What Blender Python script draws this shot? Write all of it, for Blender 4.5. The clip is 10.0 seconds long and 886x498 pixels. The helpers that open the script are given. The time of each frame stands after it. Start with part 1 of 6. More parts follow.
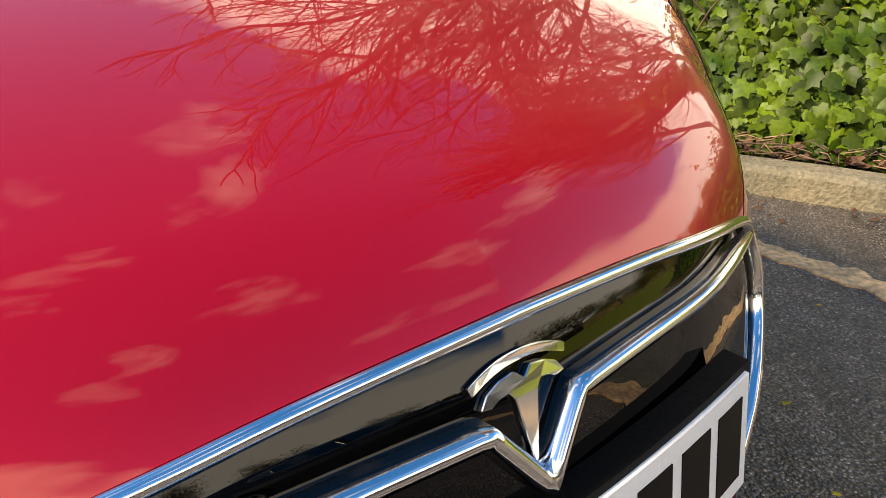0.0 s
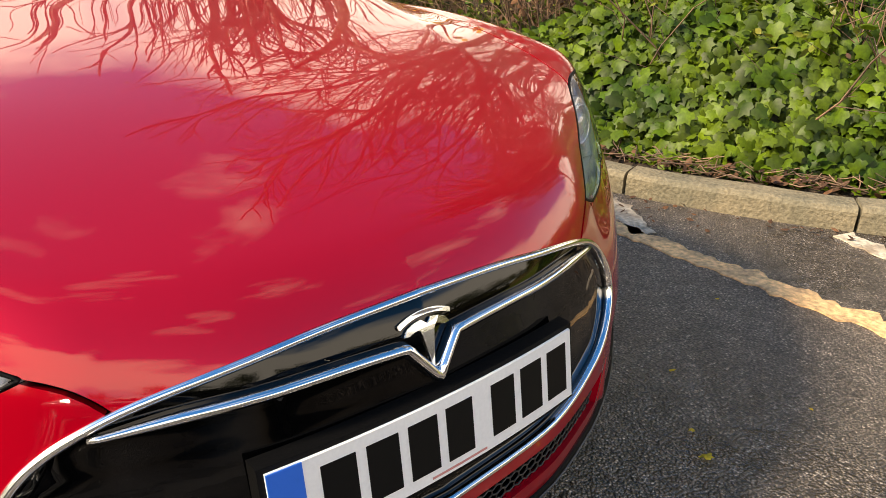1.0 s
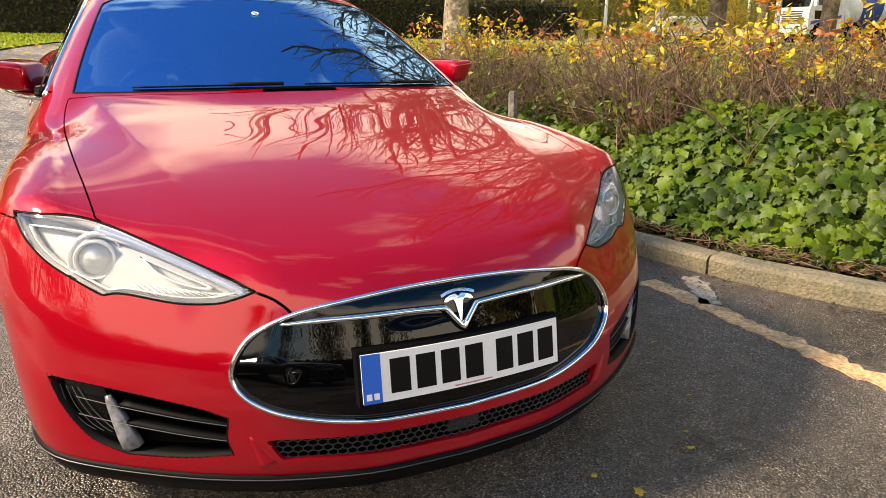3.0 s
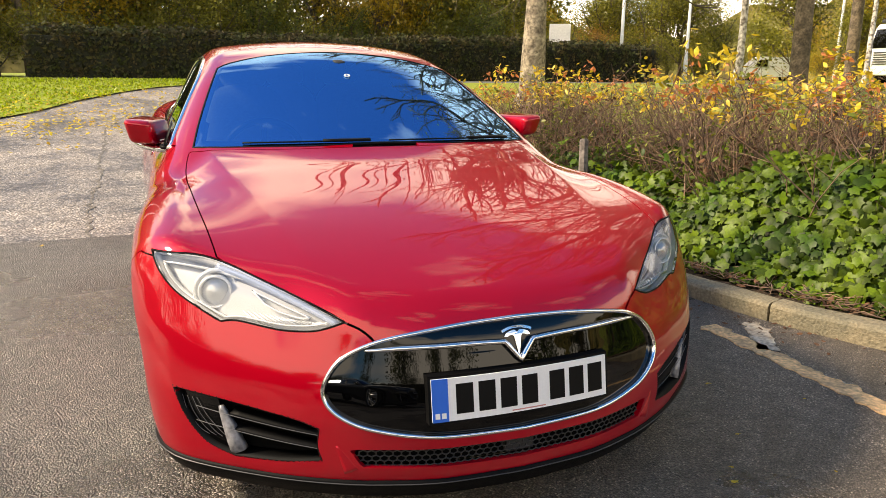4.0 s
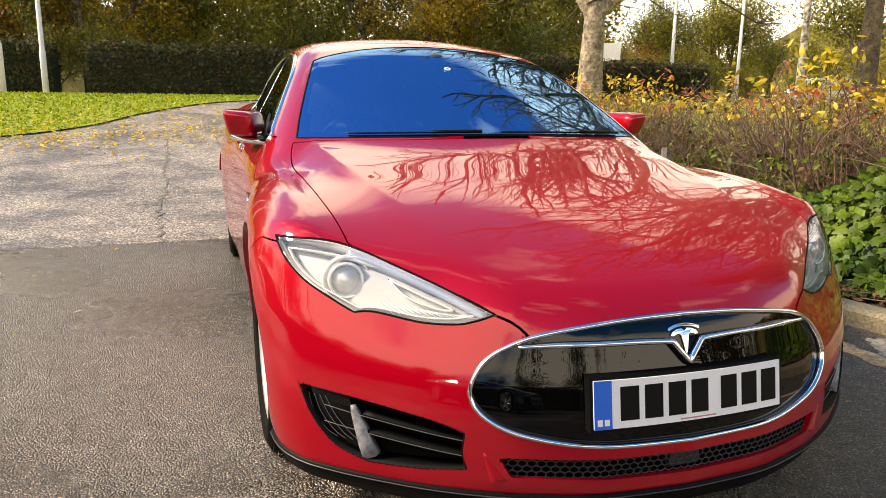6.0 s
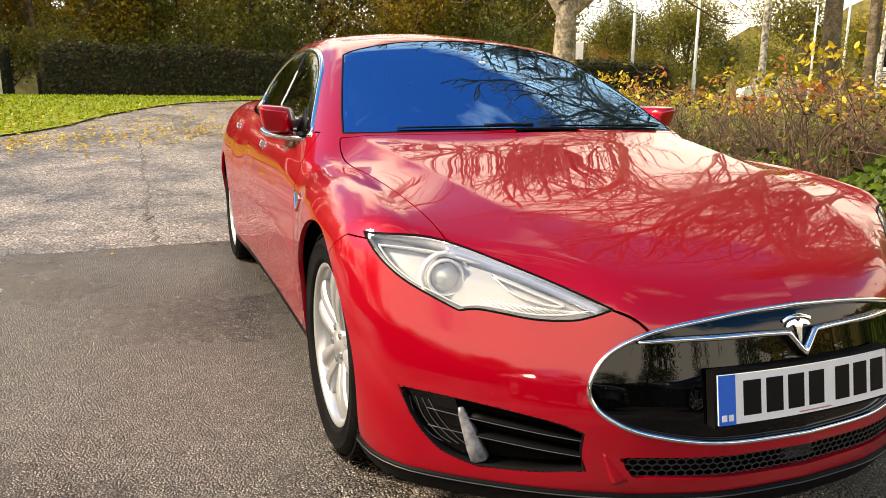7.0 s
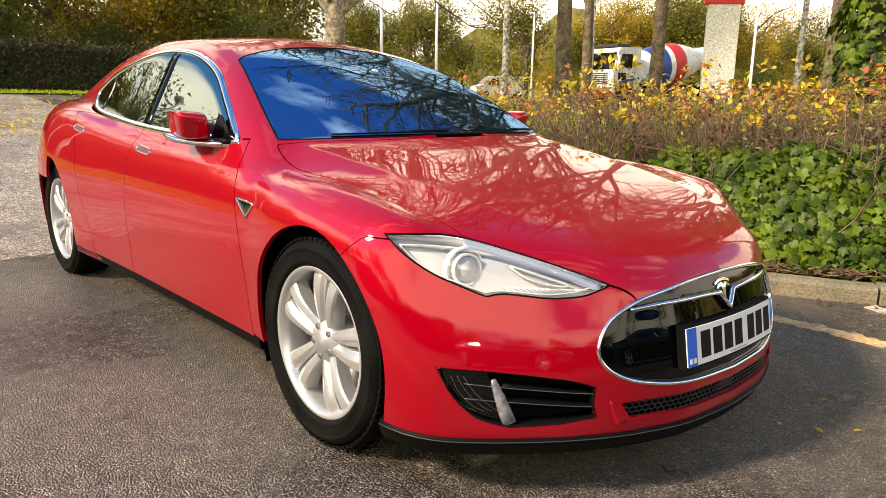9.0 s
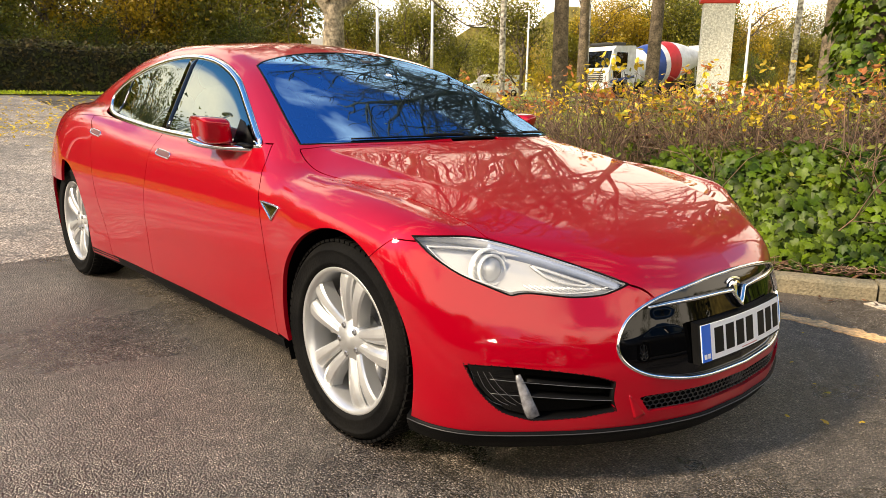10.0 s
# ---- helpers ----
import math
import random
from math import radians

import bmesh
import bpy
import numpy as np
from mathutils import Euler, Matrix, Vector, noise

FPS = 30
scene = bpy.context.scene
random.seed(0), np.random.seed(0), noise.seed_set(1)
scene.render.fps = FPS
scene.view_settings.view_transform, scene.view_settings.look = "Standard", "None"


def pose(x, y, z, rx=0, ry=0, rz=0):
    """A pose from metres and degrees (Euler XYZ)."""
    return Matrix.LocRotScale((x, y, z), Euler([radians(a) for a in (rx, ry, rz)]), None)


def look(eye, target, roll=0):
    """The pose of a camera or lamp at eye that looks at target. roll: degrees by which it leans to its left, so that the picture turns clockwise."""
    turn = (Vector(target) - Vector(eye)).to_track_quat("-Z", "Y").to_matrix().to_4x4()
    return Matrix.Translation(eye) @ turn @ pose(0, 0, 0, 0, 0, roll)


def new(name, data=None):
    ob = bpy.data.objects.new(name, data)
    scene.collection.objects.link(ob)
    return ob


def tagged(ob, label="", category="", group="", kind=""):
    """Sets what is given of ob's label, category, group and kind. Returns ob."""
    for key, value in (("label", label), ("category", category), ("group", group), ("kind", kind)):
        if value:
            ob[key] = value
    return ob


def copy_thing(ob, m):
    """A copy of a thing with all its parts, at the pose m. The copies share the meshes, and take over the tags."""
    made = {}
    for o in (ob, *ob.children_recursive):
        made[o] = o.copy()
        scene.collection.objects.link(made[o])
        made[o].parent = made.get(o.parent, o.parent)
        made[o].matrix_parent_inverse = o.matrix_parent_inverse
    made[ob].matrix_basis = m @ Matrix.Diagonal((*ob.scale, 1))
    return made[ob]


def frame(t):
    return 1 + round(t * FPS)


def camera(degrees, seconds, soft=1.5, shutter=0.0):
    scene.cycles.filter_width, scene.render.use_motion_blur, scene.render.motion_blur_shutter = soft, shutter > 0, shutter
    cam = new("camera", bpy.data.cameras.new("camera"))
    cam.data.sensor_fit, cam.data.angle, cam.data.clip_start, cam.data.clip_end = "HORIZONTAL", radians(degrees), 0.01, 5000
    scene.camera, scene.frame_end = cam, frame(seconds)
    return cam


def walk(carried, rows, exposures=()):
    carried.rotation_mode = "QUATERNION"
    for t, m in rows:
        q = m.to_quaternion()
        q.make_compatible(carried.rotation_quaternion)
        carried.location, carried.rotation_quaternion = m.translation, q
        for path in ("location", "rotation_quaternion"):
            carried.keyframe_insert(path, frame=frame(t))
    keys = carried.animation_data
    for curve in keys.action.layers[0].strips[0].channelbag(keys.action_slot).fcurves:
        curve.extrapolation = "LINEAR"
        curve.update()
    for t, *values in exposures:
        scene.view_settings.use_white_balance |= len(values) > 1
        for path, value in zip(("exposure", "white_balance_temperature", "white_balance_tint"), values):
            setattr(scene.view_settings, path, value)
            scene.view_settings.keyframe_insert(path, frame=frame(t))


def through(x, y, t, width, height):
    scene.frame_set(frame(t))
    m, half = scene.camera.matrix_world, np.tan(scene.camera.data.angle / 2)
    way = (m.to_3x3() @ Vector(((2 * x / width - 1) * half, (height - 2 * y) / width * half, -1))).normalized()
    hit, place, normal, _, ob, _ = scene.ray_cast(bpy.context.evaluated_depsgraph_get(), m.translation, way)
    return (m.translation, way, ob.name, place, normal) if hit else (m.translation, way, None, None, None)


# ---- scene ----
cam = camera(63.0, 10.0, 0.65)
PATH = [
    (0, (-0.301, -1.113, 0.836), (0.919, 0.25, 0.026), 1.7),
    (0.5, (-0.423, -1.294, 0.953), (0.803, 0.064, 0.144), 1.7),
    (1, (-0.535, -1.49, 1.046), (0.679, -0.12, 0.24), 1.6),
    (1.5, (-0.649, -1.743, 1.118), (0.544, -0.326, 0.365), 1.1),
    (2, (-0.673, -1.93, 1.127), (0.432, -0.393, 0.481), 0.7),
    (2.5, (-0.717, -2.102, 1.152), (0.256, -0.463, 0.546), 0.6),
    (2.7, (-0.738, -2.161, 1.145), (0.201, -0.497, 0.555), 0.7),
    (4, (-0.859, -2.498, 1.243), (-0.15, -0.687, 0.777), 0.6),
    (4.5, (-0.881, -2.515, 1.22), (-0.227, -0.672, 0.8), 0.7),
    (5, (-0.875, -2.516, 1.191), (-0.279, -0.653, 0.773), 0.8),
    (5.5, (-0.95, -2.423, 1.137), (-0.349, -0.558, 0.737), 0.8),
    (6, (-1.07, -2.248, 1.114), (-0.457, -0.389, 0.703), 0.8),
    (6.2, (-1.111, -2.202, 1.094), (-0.502, -0.338, 0.702), 0.8),
    (7.3, (-1.495, -2.02, 1.082), (-0.662, -0.25, 0.666), 0.6),
    (7.5, (-1.569, -1.986, 1.085), (-0.638, -0.265, 0.673), 0.8),
    (8, (-1.752, -1.912, 1.1), (-0.604, -0.325, 0.695), 1.1),
    (8.5, (-1.966, -1.906, 1.121), (-0.698, -0.413, 0.713), 1.1),
    (9, (-2.095, -1.898, 1.126), (-0.791, -0.439, 0.713), 1.1),
    (9.5, (-2.174, -1.895, 1.142), (-0.861, -0.444, 0.727), 1.0),
    (10, (-2.217, -1.901, 1.151), (-0.903, -0.452, 0.734), 0.9),
]
walk(cam, [(t, look(eye, target, roll)) for t, eye, target, roll in PATH], [(0.0, 1.49), (4.0, 1.44), (6.0, 1.42), (7.5, 1.34), (10.0, 1.34)])

# ---- world, sun and exposure ----
SUN_UP, SUN_TURN = 37.0, 286.0
world = bpy.data.worlds.new("sky")
scene.world = world
world.use_nodes = True
wn, wl = world.node_tree.nodes, world.node_tree.links
wn.clear()
w_out, w_bg = wn.new("ShaderNodeOutputWorld"), wn.new("ShaderNodeBackground")
w_sky = wn.new("ShaderNodeTexSky")
w_sky.sky_type, w_sky.sun_disc = "NISHITA", False
w_sky.sun_elevation, w_sky.sun_rotation = radians(SUN_UP), radians(SUN_TURN)
w_sky.air_density, w_sky.dust_density, w_sky.ozone_density = 1.0, 0.2, 4.0
w_co, w_map, w_noise = wn.new("ShaderNodeTexCoord"), wn.new("ShaderNodeMapping"), wn.new("ShaderNodeTexNoise")
w_map.inputs["Scale"].default_value = (1.0, 1.0, 1.5)
w_map.inputs["Location"].default_value = (4.2, 0.6, 1.1)
w_noise.inputs["Scale"].default_value, w_noise.inputs["Detail"].default_value = 2.7, 6.0
w_noise.inputs["Roughness"].default_value, w_noise.inputs["Distortion"].default_value = 0.5, 0.1
w_ramp = wn.new("ShaderNodeValToRGB")
w_ramp.color_ramp.elements[0].position, w_ramp.color_ramp.elements[1].position = 0.49, 0.64
w_mix = wn.new("ShaderNodeMixRGB")
w_mix.inputs["Color2"].default_value = (6.2, 5.9, 5.55, 1)
wl.new(w_co.outputs["Generated"], w_map.inputs["Vector"])
wl.new(w_map.outputs["Vector"], w_noise.inputs["Vector"])
# a bank of cloud low down, higher beyond the bed, with wisps in the clear blue overhead
w_sep, w_low, w_add = wn.new("ShaderNodeSeparateXYZ"), wn.new("ShaderNodeMapRange"), wn.new("ShaderNodeMath")
w_low.inputs["From Min"].default_value, w_low.inputs["From Max"].default_value = 0.32, 0.46
w_low.inputs["To Min"].default_value, w_low.inputs["To Max"].default_value = 0.19, -0.07
w_way, w_tilt = wn.new("ShaderNodeMath"), wn.new("ShaderNodeMath")
w_way.operation, w_way.use_clamp, w_tilt.operation = "MULTIPLY", True, "MULTIPLY_ADD"
w_tilt.inputs[1].default_value = -0.7
wl.new(w_co.outputs["Generated"], w_sep.inputs["Vector"])
wl.new(w_sep.outputs["X"], w_way.inputs[0])
wl.new(w_sep.outputs["Y"], w_way.inputs[1])
wl.new(w_way.outputs["Value"], w_tilt.inputs[0])
wl.new(w_sep.outputs["Z"], w_tilt.inputs[2])
wl.new(w_tilt.outputs["Value"], w_low.inputs["Value"])
wl.new(w_low.outputs["Result"], w_add.inputs[0])
wl.new(w_noise.outputs["Fac"], w_add.inputs[1])
wl.new(w_add.outputs["Value"], w_ramp.inputs["Fac"])
wl.new(w_ramp.outputs["Color"], w_mix.inputs["Fac"])
w_deep = wn.new("ShaderNodeHueSaturation")
w_deep.inputs["Saturation"].default_value, w_deep.inputs["Value"].default_value = 1.3, 0.68
wl.new(w_sky.outputs["Color"], w_deep.inputs["Color"])
wl.new(w_deep.outputs["Color"], w_mix.inputs["Color1"])
wl.new(w_mix.outputs["Color"], w_bg.inputs["Color"])
w_bg.inputs["Strength"].default_value = 0.16
wl.new(w_bg.outputs["Background"], w_out.inputs["Surface"])
sun = new("sun", bpy.data.lights.new("sun", "SUN"))
sun.data.energy, sun.data.angle, sun.data.color = 2.8, radians(8.0), (1.0, 0.91, 0.78)
su, st = radians(SUN_UP), radians(SUN_TURN)
sun.matrix_world = look((0, 0, 30), Vector((0, 0, 30)) - Vector((math.sin(st) * math.cos(su), math.cos(st) * math.cos(su), math.sin(su))))
scene.view_settings.exposure = 1.42
scene.view_settings.use_white_balance = True
scene.view_settings.white_balance_temperature = 8100


# ---- materials ----
def material(name, colour, rough=0.5, metal=0.0, spread=0.0, grain=40.0, bump=0.0, coat=0.0, second=None, patch=3.0, spec=0.5, vary=0.0):
    """A surface with grain at one scale and patches at another; second: the colour of the patches; vary: change from piece to piece."""
    m = bpy.data.materials.new(name)
    m.use_nodes = True
    n, l = m.node_tree.nodes, m.node_tree.links
    b = n["Principled BSDF"]
    b.inputs["Base Color"].default_value = (*colour, 1)
    b.inputs["Roughness"].default_value, b.inputs["Metallic"].default_value = rough, metal
    b.inputs["Coat Weight"].default_value, b.inputs["Coat Roughness"].default_value = coat, 0.02
    b.inputs["Specular IOR Level"].default_value = spec
    if spread or bump or second:
        co = n.new("ShaderNodeTexCoord")
        fine, wide = n.new("ShaderNodeTexNoise"), n.new("ShaderNodeTexNoise")
        fine.inputs["Scale"].default_value, fine.inputs["Detail"].default_value = grain, 6
        wide.inputs["Scale"].default_value, wide.inputs["Detail"].default_value = patch, 5
        l.new(co.outputs["Object"], fine.inputs["Vector"])
        l.new(co.outputs["Object"], wide.inputs["Vector"])
        if spread or second:
            mix = n.new("ShaderNodeMixRGB")
            mix.inputs["Color1"].default_value = (*colour, 1)
            mix.inputs["Color2"].default_value = (*(second or colour), 1)
            ramp = n.new("ShaderNodeValToRGB")
            ramp.color_ramp.elements[0].position, ramp.color_ramp.elements[1].position = 0.4, 0.62
            l.new(wide.outputs["Fac"], ramp.inputs["Fac"])
            l.new(ramp.outputs["Color"], mix.inputs["Fac"])
            hsv, fit_range = n.new("ShaderNodeHueSaturation"), n.new("ShaderNodeMapRange")
            fit_range.inputs["From Min"].default_value, fit_range.inputs["From Max"].default_value = 0.3, 0.7
            fit_range.inputs["To Min"].default_value, fit_range.inputs["To Max"].default_value = 1 - spread, 1 + spread
            l.new(fine.outputs["Fac"], fit_range.inputs["Value"])
            l.new(fit_range.outputs["Result"], hsv.inputs["Value"])
            l.new(mix.outputs["Color"], hsv.inputs["Color"])
            last = hsv.outputs["Color"]
            if vary:
                geo, hv, r2 = n.new("ShaderNodeNewGeometry"), n.new("ShaderNodeHueSaturation"), n.new("ShaderNodeMapRange")
                r2.inputs["To Min"].default_value, r2.inputs["To Max"].default_value = 1 - vary, 1 + vary
                l.new(geo.outputs["Random Per Island"], r2.inputs["Value"])
                l.new(r2.outputs["Result"], hv.inputs["Value"])
                l.new(last, hv.inputs["Color"])
                last = hv.outputs["Color"]
            l.new(last, b.inputs["Base Color"])
        if bump:
            bm_node = n.new("ShaderNodeBump")
            bm_node.inputs["Strength"].default_value, bm_node.inputs["Distance"].default_value = bump, 0.02
            l.new(fine.outputs["Fac"], bm_node.inputs["Height"])
            l.new(bm_node.outputs["Normal"], b.inputs["Normal"])
    return m


def glass(name, colour, ior=1.52, sheen=(1, 1, 1)):
    """A thin pane: clear, tinted by colour, with a mirror gloss that grows at a slant."""
    m = bpy.data.materials.new(name)
    m.use_nodes = True
    n, l = m.node_tree.nodes, m.node_tree.links
    n.remove(n["Principled BSDF"])
    clear, gloss, mix, fresnel = n.new("ShaderNodeBsdfTransparent"), n.new("ShaderNodeBsdfGlossy"), n.new("ShaderNodeMixShader"), n.new("ShaderNodeFresnel")
    clear.inputs["Color"].default_value = (*colour, 1)
    gloss.inputs["Roughness"].default_value = 0.0
    gloss.inputs["Color"].default_value = (*sheen, 1)
    fresnel.inputs["IOR"].default_value = ior
    l.new(fresnel.outputs["Fac"], mix.inputs["Fac"])
    l.new(clear.outputs["BSDF"], mix.inputs[1])
    l.new(gloss.outputs["BSDF"], mix.inputs[2])
    l.new(mix.outputs["Shader"], n["Material Output"].inputs["Surface"])
    return m


PAINT = material("red_paint", (0.385, 0.001, 0.012), 0.40, 0.3, coat=1.0, spec=0.2)
PAINT.node_tree.nodes["Principled BSDF"].inputs["Coat IOR"].default_value = 1.53
PAINT.node_tree.nodes["Principled BSDF"].inputs["Coat Roughness"].default_value = 0.0
PAINT.node_tree.nodes["Principled BSDF"].inputs["Specular Tint"].default_value = (0.8, 0.03, 0.06, 1)
BLACK_GLOSS = material("gloss_black", (0.001, 0.001, 0.0012), 0.3, coat=0.8, spec=0.0)
BLACK_GLOSS.node_tree.nodes["Principled BSDF"].inputs["Coat Roughness"].default_value = 0.0
BLACK_PLASTIC = material("black_plastic", (0.003, 0.003, 0.0032), 0.55, spec=0.1, bump=0.1, spread=0.2, grain=300)
# near black with hardly any gloss: shade inside openings, put into the colour
VOID_SHADE = material("void_shade", (0.003, 0.003, 0.003), 0.9, spec=0.05)
CHROME = material("chrome", (0.84, 0.84, 0.85), 0.12, 1.0)
ALLOY = material("silver_alloy", (0.60, 0.61, 0.62), 0.32, 0.7, coat=0.2)
STEEL = material("brake_steel", (0.35, 0.35, 0.36), 0.35, 1.0, spread=0.2, grain=60)
RUBBER = material("tyre_rubber", (0.003, 0.003, 0.0032), 0.75, bump=0.15, spread=0.3, grain=120, second=(0.007, 0.0068, 0.0065), patch=6, spec=0.08)
LENS = glass("clear_lens", (0.97, 0.98, 1.0))
SCREEN = glass("windscreen_glass", (0.55, 0.82, 1.0), 9.0, (0.27, 0.56, 1.0))
TINT = glass("side_glass", (0.20, 0.25, 0.24), 3.4, (0.86, 1.0, 0.96))
LAMP_SILVER = material("lamp_reflector", (0.84, 0.85, 0.86), 0.22, 0.45)
LAMP_GREY = material("lamp_housing", (0.46, 0.47, 0.49), 0.3, 0.0)
LAMP_SMOKE = material("lamp_smoke", (0.36, 0.42, 0.55), 0.25, 0.3)
WHITE = material("white_plate", (0.80, 0.80, 0.80), 0.3, spread=0.03, grain=200)
BLUE = material("blue_band", (0.01, 0.13, 0.62), 0.35)
INK = material("black_ink", (0.004, 0.004, 0.004), 0.5, spec=0.15)
SEAT = material("seat_leather", (0.62, 0.60, 0.57), 0.55, spread=0.1, grain=80)
DASH = material("dashboard_vinyl", (0.03, 0.03, 0.032), 0.7, spread=0.2, grain=120)
KERB = material("kerb_concrete", (0.25, 0.205, 0.13), 0.85, spread=0.3, grain=70, bump=0.5, second=(0.17, 0.15, 0.10), patch=4)
SOIL = material("soil", (0.07, 0.045, 0.028), 0.95, spread=0.5, grain=50, bump=1.0, second=(0.035, 0.024, 0.016))
GRASS = material("grass", (0.20, 0.26, 0.008), 0.9, spread=0.5, grain=22, bump=0.8, second=(0.26, 0.27, 0.010))
BARK = material("bark", (0.17, 0.128, 0.088), 0.9, spread=0.5, grain=22, bump=1.0, second=(0.075, 0.056, 0.038), patch=5)
TWIG = material("twigs", (0.10, 0.075, 0.055), 0.85, spread=0.3, grain=30)
# near-black colour standing in for the shade deep between leaves
LEAF_SHADE = material("leaf_shade", (0.016, 0.018, 0.008), 0.9, spread=0.5, grain=20, vary=0.4)
POLE = material("pole_paint", (0.72, 0.72, 0.70), 0.5, spread=0.08, grain=15)


# ---- helpers ----
def mesh_of(name, verts, faces, mat, normals=None, smooth=True):
    me = bpy.data.meshes.new(name)
    me.from_pydata([tuple(v) for v in verts], [], [tuple(f) for f in faces])
    me.materials.append(mat)
    if smooth:
        me.polygons.foreach_set("use_smooth", [True] * len(me.polygons))
    if normals is not None:
        me.normals_split_custom_set_from_vertices([tuple(v) for v in normals])
    return me


def piece(name, verts, faces, mat, parent=None, label="", normals=None, smooth=True):
    ob = new(name, mesh_of(name, verts, faces, mat, normals, smooth))
    if parent is not None:
        ob.parent = parent
    return tagged(ob, label)


def part(name, bm, mat, parent=None, label="", smooth=False):
    me = bpy.data.meshes.new(name)
    bm.to_mesh(me)
    bm.free()
    me.materials.append(mat)
    if smooth:
        me.polygons.foreach_set("use_smooth", [True] * len(me.polygons))
    ob = new(name, me)
    if parent is not None:
        ob.parent = parent
    return tagged(ob, label)


def thing(name, label, category, group="", m=None, kind=""):
    ob = new(name)
    if m is not None:
        ob.matrix_basis = m
    return tagged(ob, label, category, group, kind)


def box(bm, x0, x1, y0, y1, z0, z1, bevel=0.0, m=None):
    made = bmesh.ops.create_cube(bm, size=1, matrix=Matrix.Translation(((x0 + x1) / 2, (y0 + y1) / 2, (z0 + z1) / 2)) @ Matrix.Diagonal((x1 - x0, y1 - y0, z1 - z0, 1)))
    verts = made["verts"]
    if bevel:
        edges = list({e for v in verts for e in v.link_edges})
        done = bmesh.ops.bevel(bm, geom=edges, offset=bevel, segments=2, affect="EDGES", profile=0.6)
        verts = list({v for f in done["faces"] for v in f.verts} | {v for v in verts if v.is_valid})
    if m is not None:
        bmesh.ops.transform(bm, matrix=m, verts=verts)
    return verts


def tube_data(points, radii, sides=8, closed=False, cap=True, twist=0.0):
    """Rings round a line of points."""
    points = np.asarray(points, float)
    n = len(points)
    radii = np.broadcast_to(radii, n)
    ahead = np.gradient(points, axis=0) if not closed else np.roll(points, -1, 0) - np.roll(points, 1, 0)
    ahead /= np.linalg.norm(ahead, axis=1)[:, None] + 1e-12
    up = np.array([0, 0, 1.0]) if abs(ahead[0][2]) < 0.9 else np.array([1.0, 0, 0])
    verts, faces = [], []
    for i in range(n):
        side = np.cross(ahead[i], up)
        side /= np.linalg.norm(side) + 1e-12
        up = np.cross(side, ahead[i])
        for k in range(sides):
            a = 2 * math.pi * k / sides + twist
            verts.append(points[i] + radii[i] * (math.cos(a) * side + math.sin(a) * up))
    for i in range(n if closed else n - 1):
        j = (i + 1) % n
        for k in range(sides):
            q = (k + 1) % sides
            faces.append((i * sides + k, i * sides + q, j * sides + q, j * sides + k))
    if cap and not closed:
        faces.append(tuple(range(sides))[::-1])
        faces.append(tuple((n - 1) * sides + k for k in range(sides)))
    return verts, faces


def joined(chunks):
    verts, faces, base = [], [], 0
    for v, f in chunks:
        verts += list(v)
        faces += [tuple(i + base for i in face) for face in f]
        base += len(v)
    return verts, faces


def lathe(profile, sides=48, axis_x=True):
    """A closed ring turned round the x axis from (x, radius) pairs."""
    verts, faces, n = [], [], len(profile)
    for k in range(sides):
        a = 2 * math.pi * k / sides
        for x, r in profile:
            verts.append((x, r * math.cos(a), r * math.sin(a)))
    for k in range(sides):
        q = (k + 1) % sides
        for i in range(n - 1):
            faces.append((k * n + i, k * n + i + 1, q * n + i + 1, q * n + i))
    return verts, faces


def smooth_curve(nodes):
    """A smooth curve through (position, value) nodes that does not overshoot."""
    xs, ys = np.array(nodes, float).T
    h, s = np.diff(xs), np.diff(ys) / np.diff(xs)
    d = np.empty_like(ys)
    d[0], d[-1] = s[0], s[-1]
    for i in range(1, len(xs) - 1):
        d[i] = 0 if s[i - 1] * s[i] <= 0 else (h[i - 1] + h[i]) * 3 / ((2 * h[i] + h[i - 1]) / s[i - 1] + (h[i] + 2 * h[i - 1]) / s[i])

    def value(x):
        x = np.clip(x, xs[0], xs[-1])
        i = np.clip(np.searchsorted(xs, x) - 1, 0, len(xs) - 2)
        u = (x - xs[i]) / h[i]
        return (ys[i] * (1 + 2 * u) * (1 - u) ** 2 + h[i] * d[i] * u * (1 - u) ** 2 + ys[i + 1] * u * u * (3 - 2 * u) + h[i] * d[i + 1] * u * u * (u - 1))

    return value


def ramp01(x, a, b):
    u = np.clip((x - a) / (b - a), 0, 1)
    return u * u * (3 - 2 * u)


def loop_through(points, steps=10, closed=True):
    """A round line through points (Catmull-Rom); a point given twice is a corner."""
    p = np.array(points, float)
    n = len(p)
    out = []
    for i in range(n if closed else n - 1):
        a, b, c, e = (p[(i + k) % n] if closed else p[min(max(i + k, 0), n - 1)] for k in (-1, 0, 1, 2))
        if np.allclose(b, c):
            continue
        if np.allclose(a, b):
            a = b - (c - b) * 0.3
        if np.allclose(c, e):
            e = c + (c - b) * 0.3
        for u in np.arange(steps) / steps:
            out.append(0.5 * (2 * b + (c - a) * u + (2 * a - 5 * b + 4 * c - e) * u * u + (3 * b - a - 3 * c + e) * u**3))
    if not closed:
        out.append(p[-1])
    return np.array(out)


